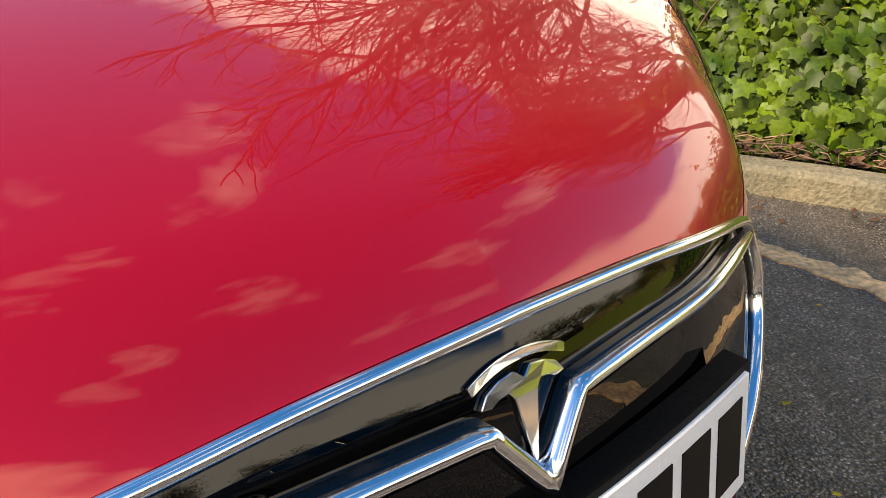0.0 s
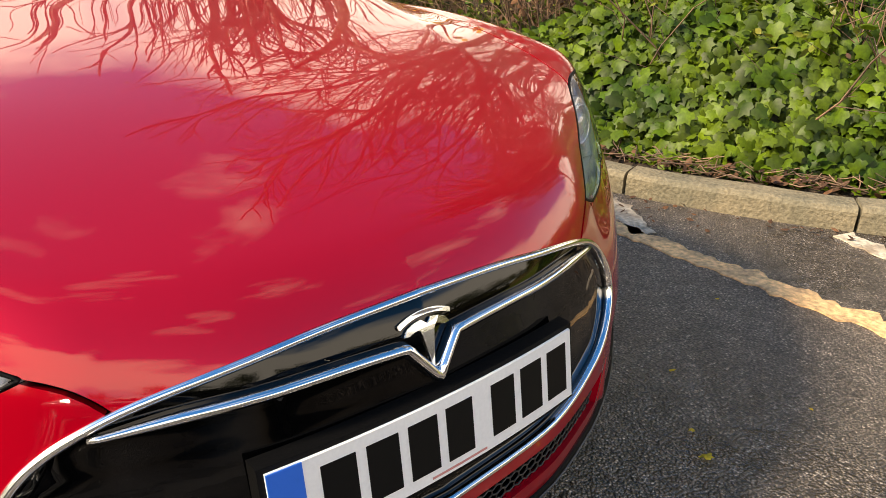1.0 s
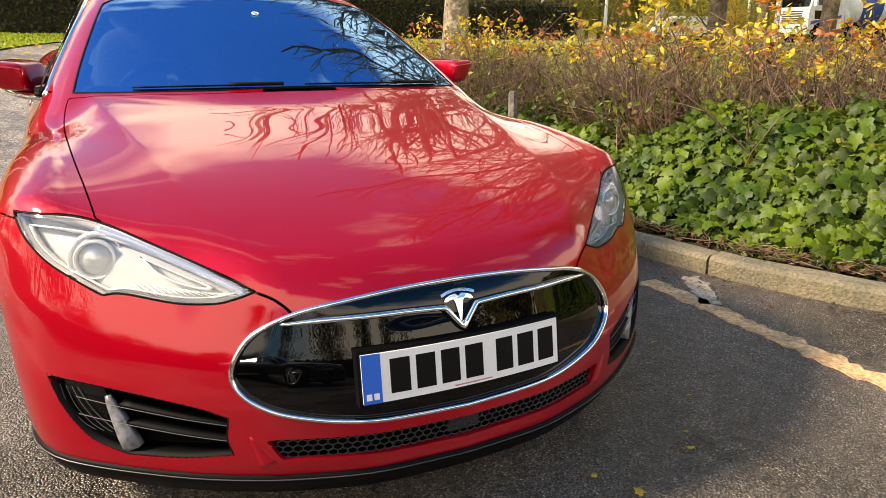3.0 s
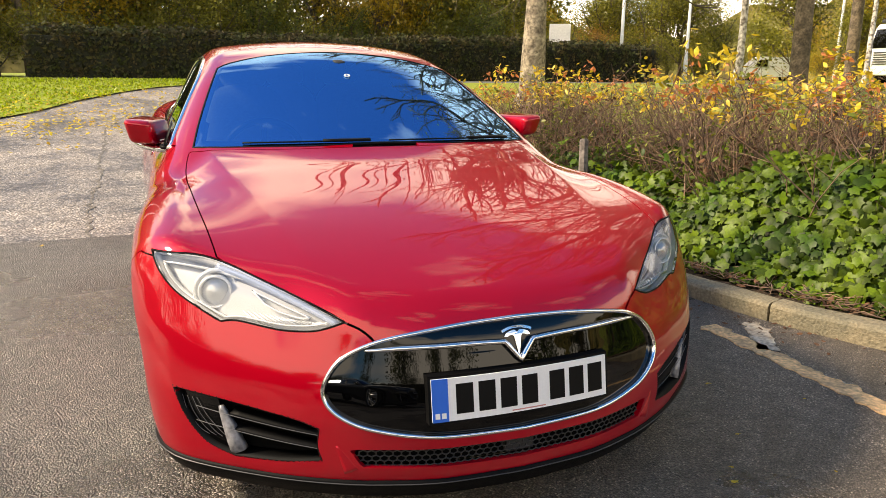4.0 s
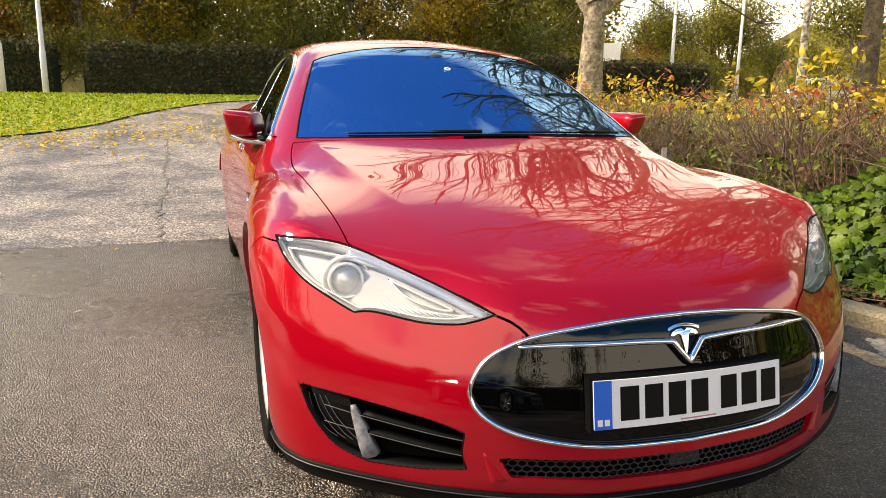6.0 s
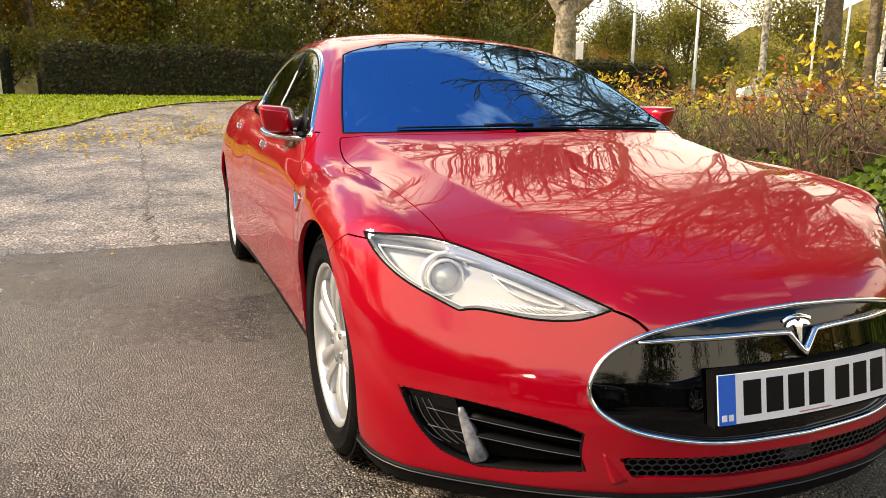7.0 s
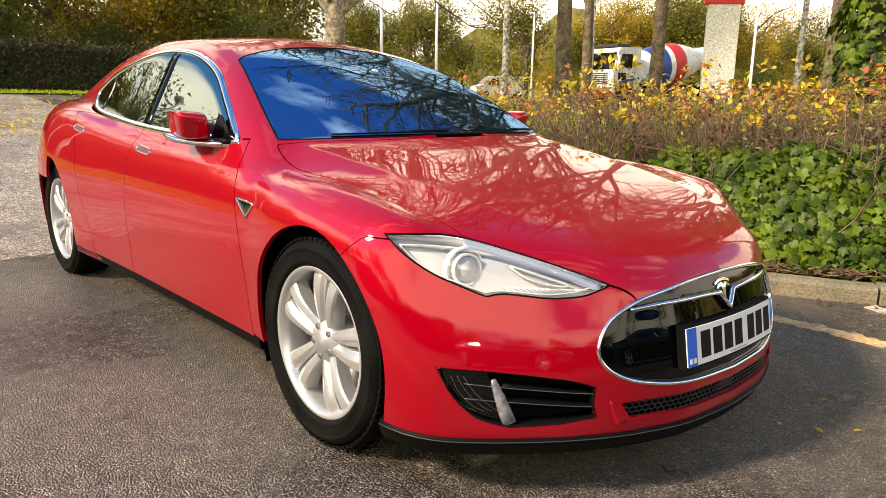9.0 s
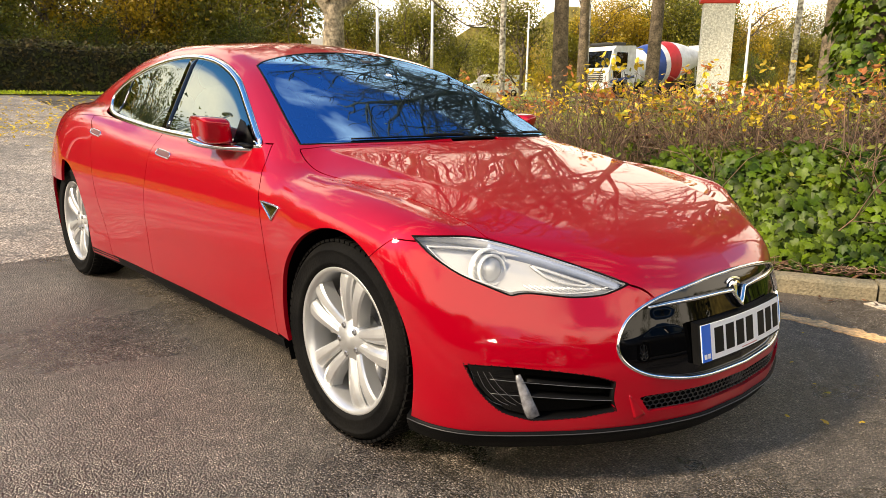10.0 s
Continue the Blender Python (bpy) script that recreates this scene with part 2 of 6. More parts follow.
def outside(points, loop):
    """The distance of 2D points from a closed line, negative within it."""
    points = np.asarray(points, float)
    a, b = loop, np.roll(loop, -1, 0)
    best = np.full(len(points), 1e9)
    odd = np.zeros(len(points), bool)
    for p, q in zip(a, b):
        way = q - p
        u = np.clip(((points - p) @ way) / (way @ way + 1e-18), 0, 1)
        best = np.minimum(best, np.linalg.norm(points - p - u[:, None] * way, axis=1))
        cross = (p[1] > points[:, 1]) != (q[1] > points[:, 1])
        odd ^= cross & (points[:, 0] < (q[0] - p[0]) * (points[:, 1] - p[1]) / (q[1] - p[1] + 1e-18) + p[0])
    return np.where(odd, -best, best)


# ---- the shape of the car: x across, y to the rear from the front axle, z up ----
hood_mid = smooth_curve([(-1.0, 0.55), (-0.87, 0.628), (-0.75, 0.69), (-0.6, 0.745), (-0.4, 0.802), (-0.2, 0.846), (0.0, 0.884), (0.2, 0.922), (0.45, 0.962), (0.7, 0.972), (1.0, 0.955), (1.5, 0.95), (2.0, 0.985), (2.5, 1.03), (3.0, 1.06), (3.6, 1.06), (4.1, 1.0)])
hood_drop = smooth_curve([(-0.9, 0.07), (-0.5, 0.045), (-0.3, 0.03), (-0.13, 0.034), (0.1, 0.052), (0.4, 0.08), (0.7, 0.06), (1.0, 0.02), (4.1, 0.0)])
crest_up = smooth_curve([(-0.7, 0.0), (-0.35, 0.010), (0.0, 0.013), (0.4, 0.004), (0.9, 0.0)])
crease_at = smooth_curve([(-0.8, 0.40), (-0.55, 0.495), (-0.3, 0.55), (0.0, 0.605), (0.3, 0.655), (0.55, 0.68), (1.0, 0.68)])
crease_up = smooth_curve([(-0.75, 0.0), (-0.5, 0.004), (0.0, 0.013), (0.35, 0.018), (0.7, 0.018), (1.0, 0.014)])
nose_at = smooth_curve([(0.12, -0.88), (0.18, -0.915), (0.25, -0.924), (0.36, -0.920), (0.45, -0.904), (0.53, -0.881), (0.62, -0.856), (0.75, -0.825)])
shoulder_at = smooth_curve([(0.38, 0.49), (0.66, 0.505), (0.8, 0.53), (0.95, 0.58)])
nose_bow = smooth_curve([(0.0, 0.0), (0.2, 0.014), (0.4, 0.07), (0.5, 0.115), (0.6, 0.172), (0.7, 0.243), (0.78, 0.307), (0.86, 0.382), (0.93, 0.465), (1.0, 0.57)])
half_width = smooth_curve([(-0.9, 0.92), (-0.5, 0.952), (-0.2, 0.973), (0.0, 0.976), (0.25, 0.965), (0.5, 0.94), (1.0, 0.94), (2.0, 0.95), (2.6, 0.972), (3.0, 0.98), (3.3, 0.95), (3.6, 0.875), (3.9, 0.78), (4.1, 0.70)])
side_in = smooth_curve([(0.15, 0.05), (0.28, 0.022), (0.45, 0.008), (0.56, 0.0), (0.66, 0.004), (0.76, 0.02), (0.86, 0.046), (0.94, 0.08), (1.05, 0.14)])
roof_mid = smooth_curve([(-1.2, 0.23), (0.1, 0.85), (0.33, 0.962), (0.6, 1.088), (0.9, 1.217), (1.2, 1.325), (1.45, 1.385), (1.75, 1.42), (2.1, 1.427), (2.5, 1.392), (3.0, 1.285), (3.4, 1.17), (3.75, 1.07), (4.05, 0.97)])
roof_bow = smooth_curve([(0.3, 0.235), (0.8, 0.20), (1.2, 0.16), (2.0, 0.14), (4.0, 0.16)])
roof_half = smooth_curve([(0.85, 0.875), (0.93, 0.835), (1.0, 0.80), (1.1, 0.745), (1.2, 0.69), (1.3, 0.635), (1.45, 0.55)])
roof_taper = smooth_curve([(0.3, 1.0), (1.8, 1.0), (2.5, 0.965), (3.2, 0.87), (3.9, 0.74)])


def smax(a, b, k):
    h = np.clip(k - np.abs(a - b), 0, None) / k
    return np.maximum(a, b) + h * h * k / 4


def body(p, inset=0.0):
    """How far points lie outside the car's skin (roughly metres)."""
    x, y, z = np.abs(p[..., 0]), p[..., 1], p[..., 2]
    c, fall = crease_at(y), hood_drop(y) + crease_up(y)
    past = x - c
    past = np.minimum(0.5 * (past + np.sqrt(past**2 + 0.00002)), 0.79 - c)
    folded = fall * (0.30 * np.minimum(x / c, 1.0) ** 2 + 0.70 * past / (0.79 - c))
    plain = hood_drop(y) * (x / 0.76) ** 2
    top = hood_mid(y) - plain + (plain - folded) * ramp01(y, -0.82, -0.5) * ramp01(-y, -1.3, -0.9) + crest_up(y) * np.exp(-(((x - 0.84) / 0.092) ** 2))
    low = smax(z - top, (x - half_width(y) + side_in(z)) * 0.98, 0.13)
    over = z - shoulder_at(x)
    front = nose_at(z) + nose_bow(x) - y + 0.12 * (over + np.sqrt(over**2 + 0.0003)) * ramp01(x, 0.38, 0.58)
    low = smax(low, front * 0.88, 0.07)
    low = smax(low, 0.185 - z, 0.03)
    back = y - (4.0 - 0.45 * x**2.2 - 0.05 * np.clip(np.abs(z - 0.75), 0, 1))
    low = smax(low, back, 0.08)
    cab = smax((z - roof_mid(y) + roof_bow(y) * x * x) * 0.9, (x - roof_half(z) * roof_taper(y)) * 0.9, 0.09)
    cab = np.maximum(cab, 0.7 - z)
    cab = np.maximum(cab, y - 4.0)
    return -smax(-low, -cab, 0.03) + inset


def skin(origin, way, far=2.6, inset=0.0):
    """Where rays from within leave the skin."""
    a, b = np.zeros(len(way)), np.full(len(way), far)
    for _ in range(34):
        mid = (a + b) / 2
        out = body(origin + mid[:, None] * way, inset) > 0
        b, a = np.where(out, mid, b), np.where(out, a, mid)
    return origin + b[:, None] * way


def skin_normal(p):
    e = 0.003
    g = np.stack([body(p + e * np.eye(3)[i]) - body(p - e * np.eye(3)[i]) for i in range(3)], 1)
    return g / (np.linalg.norm(g, axis=1)[:, None] + 1e-12)


def on_skin(p):
    for _ in range(3):
        n = skin_normal(p)
        p = p - body(p)[:, None] * n
    return p


def cut(p, tris, f):
    """The part of a triangle mesh where f(points) < 0, cut cleanly along f = 0."""
    v = f(p)
    v = np.where(np.abs(v) < 1e-7, 1e-7, v)
    inside = v < 0
    count = inside[tris].sum(1)
    whole = [tuple(t) for t in tris[count == 3]]
    pts, extra, known = list(p), [], {}

    def between(i, j):
        key = (min(i, j), max(i, j))
        if key not in known:
            u = v[i] / (v[i] - v[j])
            known[key] = len(pts)
            pts.append(p[i] + u * (p[j] - p[i]))
        return known[key]

    for t in tris[(count > 0) & (count < 3)]:
        for k in range(3):
            a, b, c = t[k], t[(k + 1) % 3], t[(k + 2) % 3]
            if inside[a] and not inside[b] and not inside[c]:
                extra.append((a, between(a, b), between(a, c)))
            elif not inside[a] and inside[b] and inside[c]:
                ab, ac = between(a, b), between(a, c)
                extra += [(ab, b, c), (ab, c, ac)]
    tris = np.array(whole + extra, int).reshape(-1, 3)
    used = np.unique(tris)
    to = np.full(len(pts), -1)
    to[used] = np.arange(len(used))
    return np.array(pts)[used], to[tris]


def fan(us, vs, ray):
    """A mesh of the skin: ray(u, v) gives origins and ways for the grid of us by vs."""
    u, v = (a.ravel() for a in np.meshgrid(us, vs, indexing="ij"))
    o, w = ray(u, v)
    w = w / np.linalg.norm(w, axis=1)[:, None]
    p = skin(o, w)
    n, k = len(us), len(vs)
    i = (np.arange(n - 1)[:, None] * k + np.arange(k - 1)).ravel()
    tris = np.concatenate([np.stack([i, i + k, i + k + 1], 1), np.stack([i, i + k + 1, i + 1], 1)])
    a, b, c = p[tris[:, 0]], p[tris[:, 1]], p[tris[:, 2]]
    if (np.cross(b - a, c - a) * skin_normal((a + b + c) / 3)).sum() < 0:
        tris = tris[:, ::-1]
    return p, tris


def panel(name, grid, cuts, mat, parent, label="", lift=0.0, flange=0.016):
    """A panel of the skin, trimmed by cuts, with its edges turned in."""
    p, tris = grid
    for f in cuts:
        p, tris = cut(p, tris, f)
    p = on_skin(p)
    n = skin_normal(p)
    p = p + lift * n
    edges = {}
    for t in tris:
        for k in range(3):
            e = (t[k], t[(k + 1) % 3])
            if (e[1], e[0]) in edges:
                del edges[(e[1], e[0])]
            else:
                edges[e] = True
    verts, norms, faces = list(p), list(n), [tuple(t) for t in tris]
    if flange:
        for i, j in edges:
            base = len(verts)
            q = np.cross(p[j] - p[i], n[i] + n[j])
            q /= np.linalg.norm(q) + 1e-12
            verts += [p[i], p[j], p[j] - flange * n[j], p[i] - flange * n[i]]
            norms += [q] * 4
            faces.append((base + 1, base, base + 3, base + 2))
    return piece(name, verts, faces, mat, parent, label, norms)


def sweep(points, normals, profile, closed=False):
    """A strip along points: profile gives (sideways, outwards) offsets."""
    points, normals = np.asarray(points, float), np.asarray(normals, float)
    n, k = len(points), len(profile)
    ahead = np.roll(points, -1, 0) - np.roll(points, 1, 0) if closed else np.gradient(points, axis=0)
    side = np.cross(ahead, normals)
    side /= np.linalg.norm(side, axis=1)[:, None] + 1e-12
    verts = [points[i] + a * side[i] + b * normals[i] for i in range(n) for a, b in profile]
    faces = []
    for i in range(n if closed else n - 1):
        j = (i + 1) % n
        for a in range(k):
            b = (a + 1) % k
            faces.append((i * k + a, j * k + a, j * k + b, i * k + b))
    if not closed:
        faces += [tuple(range(k)), tuple((n - 1) * k + a for a in range(k))[::-1]]
    return verts, faces


def on_front(xz, lift=0.0):
    """Places on the car's front at (x, z) of the front view, and the normals there."""
    xz = np.asarray(xz, float)
    o = np.stack([xz[:, 0], 0 * xz[:, 0] - 0.1, xz[:, 1]], 1)
    p = skin(o, np.tile((0.0, -1.0, 0.0), (len(o), 1)))
    n = skin_normal(p)
    return p + lift * n, n


def on_flank(yz, s, lift=0.0):
    """The same on the side s (-1 or 1) at (y, z) of the side view."""
    yz = np.asarray(yz, float)
    o = np.stack([0 * yz[:, 0], yz[:, 0], yz[:, 1]], 1)
    p = skin(o, np.tile((float(s), 0.0, 0.0), (len(o), 1)))
    n = skin_normal(p)
    return p + lift * n, n


def blob(centre, radii, power=2.6, nu=20, nv=14, m=None):
    """A rounded block (superellipsoid)."""
    verts, faces = [], []
    sp = lambda v, e: math.copysign(abs(v) ** e, v)
    e = 2 / power
    for i in range(nv + 1):
        a = math.pi * (i / nv - 0.5)
        for j in range(nu):
            b = 2 * math.pi * j / nu
            v = Vector((radii[0] * sp(math.cos(a), e) * sp(math.cos(b), e), radii[1] * sp(math.cos(a), e) * sp(math.sin(b), e), radii[2] * sp(math.sin(a), e)))
            verts.append(tuple((m @ v if m else v) + Vector(centre)))
    for i in range(nv):
        for j in range(nu):
            q = (j + 1) % nu
            faces.append((i * nu + j, i * nu + q, (i + 1) * nu + q, (i + 1) * nu + j))
    return verts, faces

# outlines of the openings: front view (x, z), side view (y, z) and plan (x, y), for the half at x > 0
def both_sides(half):
    half = np.array(half, float)
    return np.concatenate([half, half[::-1] * (-1, 1)])


GRILLE = loop_through(both_sides([(0.0, 0.322), (0.2, 0.328), (0.39, 0.35), (0.485, 0.39), (0.516, 0.445), (0.485, 0.51), (0.42, 0.557), (0.33, 0.586), (0.18, 0.607), (0.0, 0.615)])[:-1][1:], 8)
LOWER = loop_through(both_sides([(0.0, 0.243), (0.43, 0.249), (0.43, 0.249), (0.462, 0.299), (0.462, 0.299), (0.0, 0.296)]), 6)
LAMP = loop_through([(0.448, 0.621), (0.448, 0.621), (0.54, 0.665), (0.63, 0.703), (0.72, 0.737), (0.80, 0.752), (0.904, 0.75), (0.904, 0.75), (0.884, 0.70), (0.845, 0.656), (0.79, 0.622), (0.744, 0.597), (0.744, 0.597), (0.70, 0.603), (0.60, 0.590), (0.53, 0.592), (0.49, 0.603)], 8)
FOG = loop_through([(0.876, 0.41), (0.876, 0.41), (0.75, 0.40), (0.60, 0.375), (0.53, 0.35), (0.53, 0.35), (0.535, 0.30), (0.525, 0.262), (0.525, 0.262), (0.62, 0.25), (0.73, 0.244), (0.73, 0.244), (0.80, 0.27), (0.85, 0.335)], 8)
HOOD = loop_through(both_sides([(0.0, -1.2), (0.376, -1.2), (0.376, -1.2), (0.376, -0.810), (0.376, -0.810), (0.448, -0.757), (0.448, -0.757), (0.54, -0.664), (0.63, -0.574), (0.70, -0.498), (0.735, -0.455), (0.735, -0.455), (0.748, -0.30), (0.762, -0.1), (0.772, 0.15), (0.775, 0.36), (0.768, 0.47), (0.752, 0.545), (0.752, 0.545), (0.6, 0.465), (0.4, 0.385), (0.2, 0.342), (0.0, 0.328)])[:-1], 8)
SCREEN_EDGE = loop_through(both_sides([(0.0, 0.352), (0.2, 0.366), (0.4, 0.409), (0.6, 0.489), (0.735, 0.565), (0.735, 0.565), (0.70, 0.72), (0.645, 0.93), (0.575, 1.19), (0.575, 1.19), (0.5, 1.235), (0.3, 1.285), (0.0, 1.305)])[1:-1], 8)
SIDE_GLASS = loop_through([(0.72, 0.945), (0.72, 0.945), (0.95, 1.08), (1.2, 1.21), (1.5, 1.295), (1.85, 1.325), (2.2, 1.298), (2.50, 1.238), (2.69, 1.178), (2.785, 1.12), (2.755, 1.065), (2.58, 1.024), (2.2, 0.986), (1.7, 0.955), (1.2, 0.942)], 8)
DOOR_GAP = loop_through([(0.46, 0.235), (0.46, 0.235), (0.49, 0.55), (0.585, 0.80), (0.66, 0.95), (0.66, 0.95), (0.75, 1.6), (0.75, 1.6), (3.0, 1.6), (3.0, 1.6), (2.75, 1.05), (2.55, 0.90), (2.42, 0.66), (2.30, 0.40), (2.27, 0.235), (2.27, 0.235)], 6)
front_arch = lambda p: np.hypot(p[:, 1], p[:, 2] - 0.352) - 0.378
rear_arch = lambda p: np.hypot(p[:, 1] - 2.96, p[:, 2] - 0.352) - 0.378
fold = lambda p, i, j: np.stack([np.abs(p[:, i]) if i == 0 else p[:, i], p[:, j]], 1)
in_grille = lambda p: np.where(p[:, 1] < -0.3, outside(fold(p, 0, 2), GRILLE), 1.0)
in_lower = lambda p: np.where(p[:, 1] < -0.3, outside(fold(p, 0, 2), LOWER), 1.0)
in_lamp = lambda p: np.where(p[:, 1] < -0.1, outside(fold(p, 0, 2), LAMP), 1.0)
in_fog = lambda p: np.where(p[:, 1] < -0.2, outside(fold(p, 0, 2), FOG), 1.0)
in_hood = lambda p: outside(fold(p, 0, 1), HOOD)
in_screen = lambda p: outside(p[:, :2], SCREEN_EDGE)
in_glass = lambda p: outside(p[:, 1:], SIDE_GLASS)
in_doors = lambda p: outside(p[:, 1:], DOOR_GAP)
GAP = 0.0021
seam = lambda p: p[:, 2] - (0.738 + 0.03 * (p[:, 1] + 0.29) - 0.9 * np.clip(p[:, 1] + 0.27, 0, 1))  # bumper below, fender above

car = thing("car", "glossy red electric saloon car parked on wet tarmac", "car")
grid_hood = fan(np.linspace(-0.84, 0.84, 230), np.linspace(-1.15, 0.62, 110), lambda u, v: (np.stack([0.6 * u, 0.55 * (v - 0.2) + 0.2, 0 * u + 0.2], 1), np.stack([0.4 * u, 0.45 * (v - 0.2), 0 * u + 0.65], 1)))
panel("bonnet", grid_hood, [lambda p: in_hood(p) + GAP, lambda p: 0.0055 - in_grille(p), lambda p: 0.003 - in_lamp(p), lambda p: 0.56 - p[:, 2]], PAINT, car, "red metallic bonnet with sharp creases")
grid_nose = fan(np.linspace(-104, 104, 250), np.linspace(-22, 48, 100), lambda u, v: (np.stack([0 * u, 0 * u + 0.2, 0 * u + 0.35], 1), np.stack([np.sin(np.radians(u)) * np.cos(np.radians(v)), -np.cos(np.radians(u)) * np.cos(np.radians(v)), np.sin(np.radians(v))], 1)))
panel("front_bumper", grid_nose, [lambda p: p[:, 1] + 0.1, lambda p: -front_arch(p), lambda p: seam(p) + GAP, lambda p: 0.0004 - np.where(p[:, 2] > 0.5, in_hood(p), 1.0), lambda p: 0.003 - in_lamp(p), lambda p: 0.004 - in_grille(p), lambda p: -in_lower(p), lambda p: -in_fog(p), lambda p: 0.2 - p[:, 2]], PAINT, car)
for s in (-1, 1):
    grid = fan(np.linspace(-0.72, 0.75, 110), np.linspace(-25, 125, 110), lambda u, v: (np.stack([0 * u + s * 0.5, u, 0 * u + 0.45], 1), np.stack([s * np.cos(np.radians(v)), 0 * u, np.sin(np.radians(v))], 1)))
    panel("front_wing", grid, [lambda p: -front_arch(p), lambda p: np.where(p[:, 1] < -0.02, GAP - seam(p), -1.0), lambda p: GAP - in_hood(p), lambda p: 0.003 - in_lamp(p), lambda p: GAP - in_doors(p), lambda p: p[:, 1] - 0.70, lambda p: 0.003 - in_screen(p), lambda p: 0.2 - p[:, 2], lambda p: p[:, 2] - 0.985], PAINT, car)
    lens = panel("headlight_lens", fan(np.linspace(20, 100, 70), np.linspace(5, 48, 60), lambda u, v: (np.stack([0 * u, 0 * u + 0.2, 0 * u + 0.35], 1), np.stack([s * np.sin(np.radians(u)) * np.cos(np.radians(v)), -np.cos(np.radians(u)) * np.cos(np.radians(v)), np.sin(np.radians(v))], 1))), [lambda p: in_lamp(p) + 0.002], LENS, car, "clear headlight lens", flange=0.006)
    lens.visible_shadow = False
    side = fan(np.linspace(0.4, 4.05, 160), np.linspace(-32, 65, 110), lambda u, v: (np.stack([0 * u, u, 0 * u + 0.6], 1), np.stack([s * np.cos(np.radians(v)), 0 * u, np.sin(np.radians(v))], 1)))
    on_side = lambda p: p[:, 2] - 1.6
    door_cut = lambda p: p[:, 1] - (1.70 - 0.10 * (p[:, 2] - 0.9) * (p[:, 2] > 0.9))
    common = [lambda p: in_doors(p) + GAP, lambda p: 0.012 - in_glass(p), lambda p: 0.245 - p[:, 2], lambda p: p[:, 2] - (0.95 + 0.05 * ramp01(p[:, 1], 1.6, 2.7))]
    panel("front_door", side, common + [lambda p: door_cut(p) + GAP], PAINT, car)
    panel("rear_door", side, common + [lambda p: GAP - door_cut(p), lambda p: -rear_arch(p)], PAINT, car)
    panel("sill", side, [lambda p: p[:, 2] - 0.241, lambda p: 0.2 - p[:, 2], lambda p: 0.42 - p[:, 1], lambda p: p[:, 1] - 2.6, lambda p: -front_arch(p), lambda p: -rear_arch(p)], BLACK_PLASTIC, car)
    panel("side_window", side, [in_glass], TINT, car, flange=0.004)
top = fan(np.linspace(0.25, 4.05, 170), np.linspace(-90, 90, 130), lambda u, v: (np.stack([0 * u, u, 0 * u + 0.6], 1), np.stack([np.sin(np.radians(v)), 0 * u, np.cos(np.radians(v))], 1)))
panel("windscreen", top, [in_screen], SCREEN, car, flange=0.004)
belt = lambda p: (0.952 + 0.05 * ramp01(p[:, 1], 1.6, 2.7)) - p[:, 2]
panel("roof", top, [lambda p: 0.003 - in_screen(p), lambda p: 0.012 - in_glass(p), lambda p: 0.004 - in_hood(p), lambda p: np.where(p[:, 1] < 2.98, belt(p), -1.0), lambda p: 0.70 - p[:, 1] - 0.2 * (p[:, 2] > 0.96)], PAINT, car)
for s in (-1, 1):
    side = fan(np.linspace(2.2, 4.05, 80), np.linspace(-32, 40, 70), lambda u, v: (np.stack([0 * u, u, 0 * u + 0.6], 1), np.stack([s * np.cos(np.radians(v)), 0 * u, np.sin(np.radians(v))], 1)))
    panel("rear_wing", side, [lambda p: GAP - in_doors(p), lambda p: -rear_arch(p), lambda p: 0.2 - p[:, 2], lambda p: p[:, 2] - 1.0], PAINT, car)

# the dark structure under the panels, near black for the shade in the gaps
def inner_shell():
    us, vs = np.linspace(-0.85, 3.98, 110), np.linspace(-60, 240, 90)
    u, v = (a.ravel() for a in np.meshgrid(us, vs, indexing="ij"))
    w = np.stack([np.cos(np.radians(v)), 0 * u, np.sin(np.radians(v))], 1)
    o = np.stack([0 * u, u, 0 * u + 0.5], 1)
    p = skin(o, w, inset=0.03)
    n, k = len(us), len(vs)
    i = (np.arange(n - 1)[:, None] * k + np.arange(k - 1)).ravel()
    tris = np.concatenate([np.stack([i, i + k, i + k + 1], 1), np.stack([i, i + k + 1, i + 1], 1)])
    for f in (lambda q: q[:, 2] - 0.86 - 0.05 * ramp01(q[:, 1], 1.6, 2.7), lambda q: 0.06 - front_arch(q), lambda q: 0.06 - rear_arch(q), lambda q: 0.015 - in_lamp(q), lambda q: 0.02 - np.where(q[:, 1] < -0.3, outside(fold(q, 0, 2), FOG), 1.0)):
        p, tris = cut(p, tris, f)
    piece("under_body", p, tris, VOID_SHADE, car)


inner_shell()
for s in (-1, 1):
    for y in (0.0, 2.96):
        rows = [(x * s, y + 0.41 * math.cos(a), 0.352 + 0.41 * math.sin(a)) for x in (0.55, 0.915) for a in np.linspace(-0.45, math.pi + 0.45, 30)]
        if y > 1:
            rows = [(np.clip(a, -0.893, 0.893) if b > y + 0.25 else a, b, c) for a, b, c in rows]
        rows += [(0.55 * s, y, 0.352)]
        faces = [(i, i + 1, i + 31, i + 30) for i in range(29)] + [(i, i + 1, 60) for i in range(29)]
        piece("arch_liner", rows, faces, BLACK_PLASTIC, car)

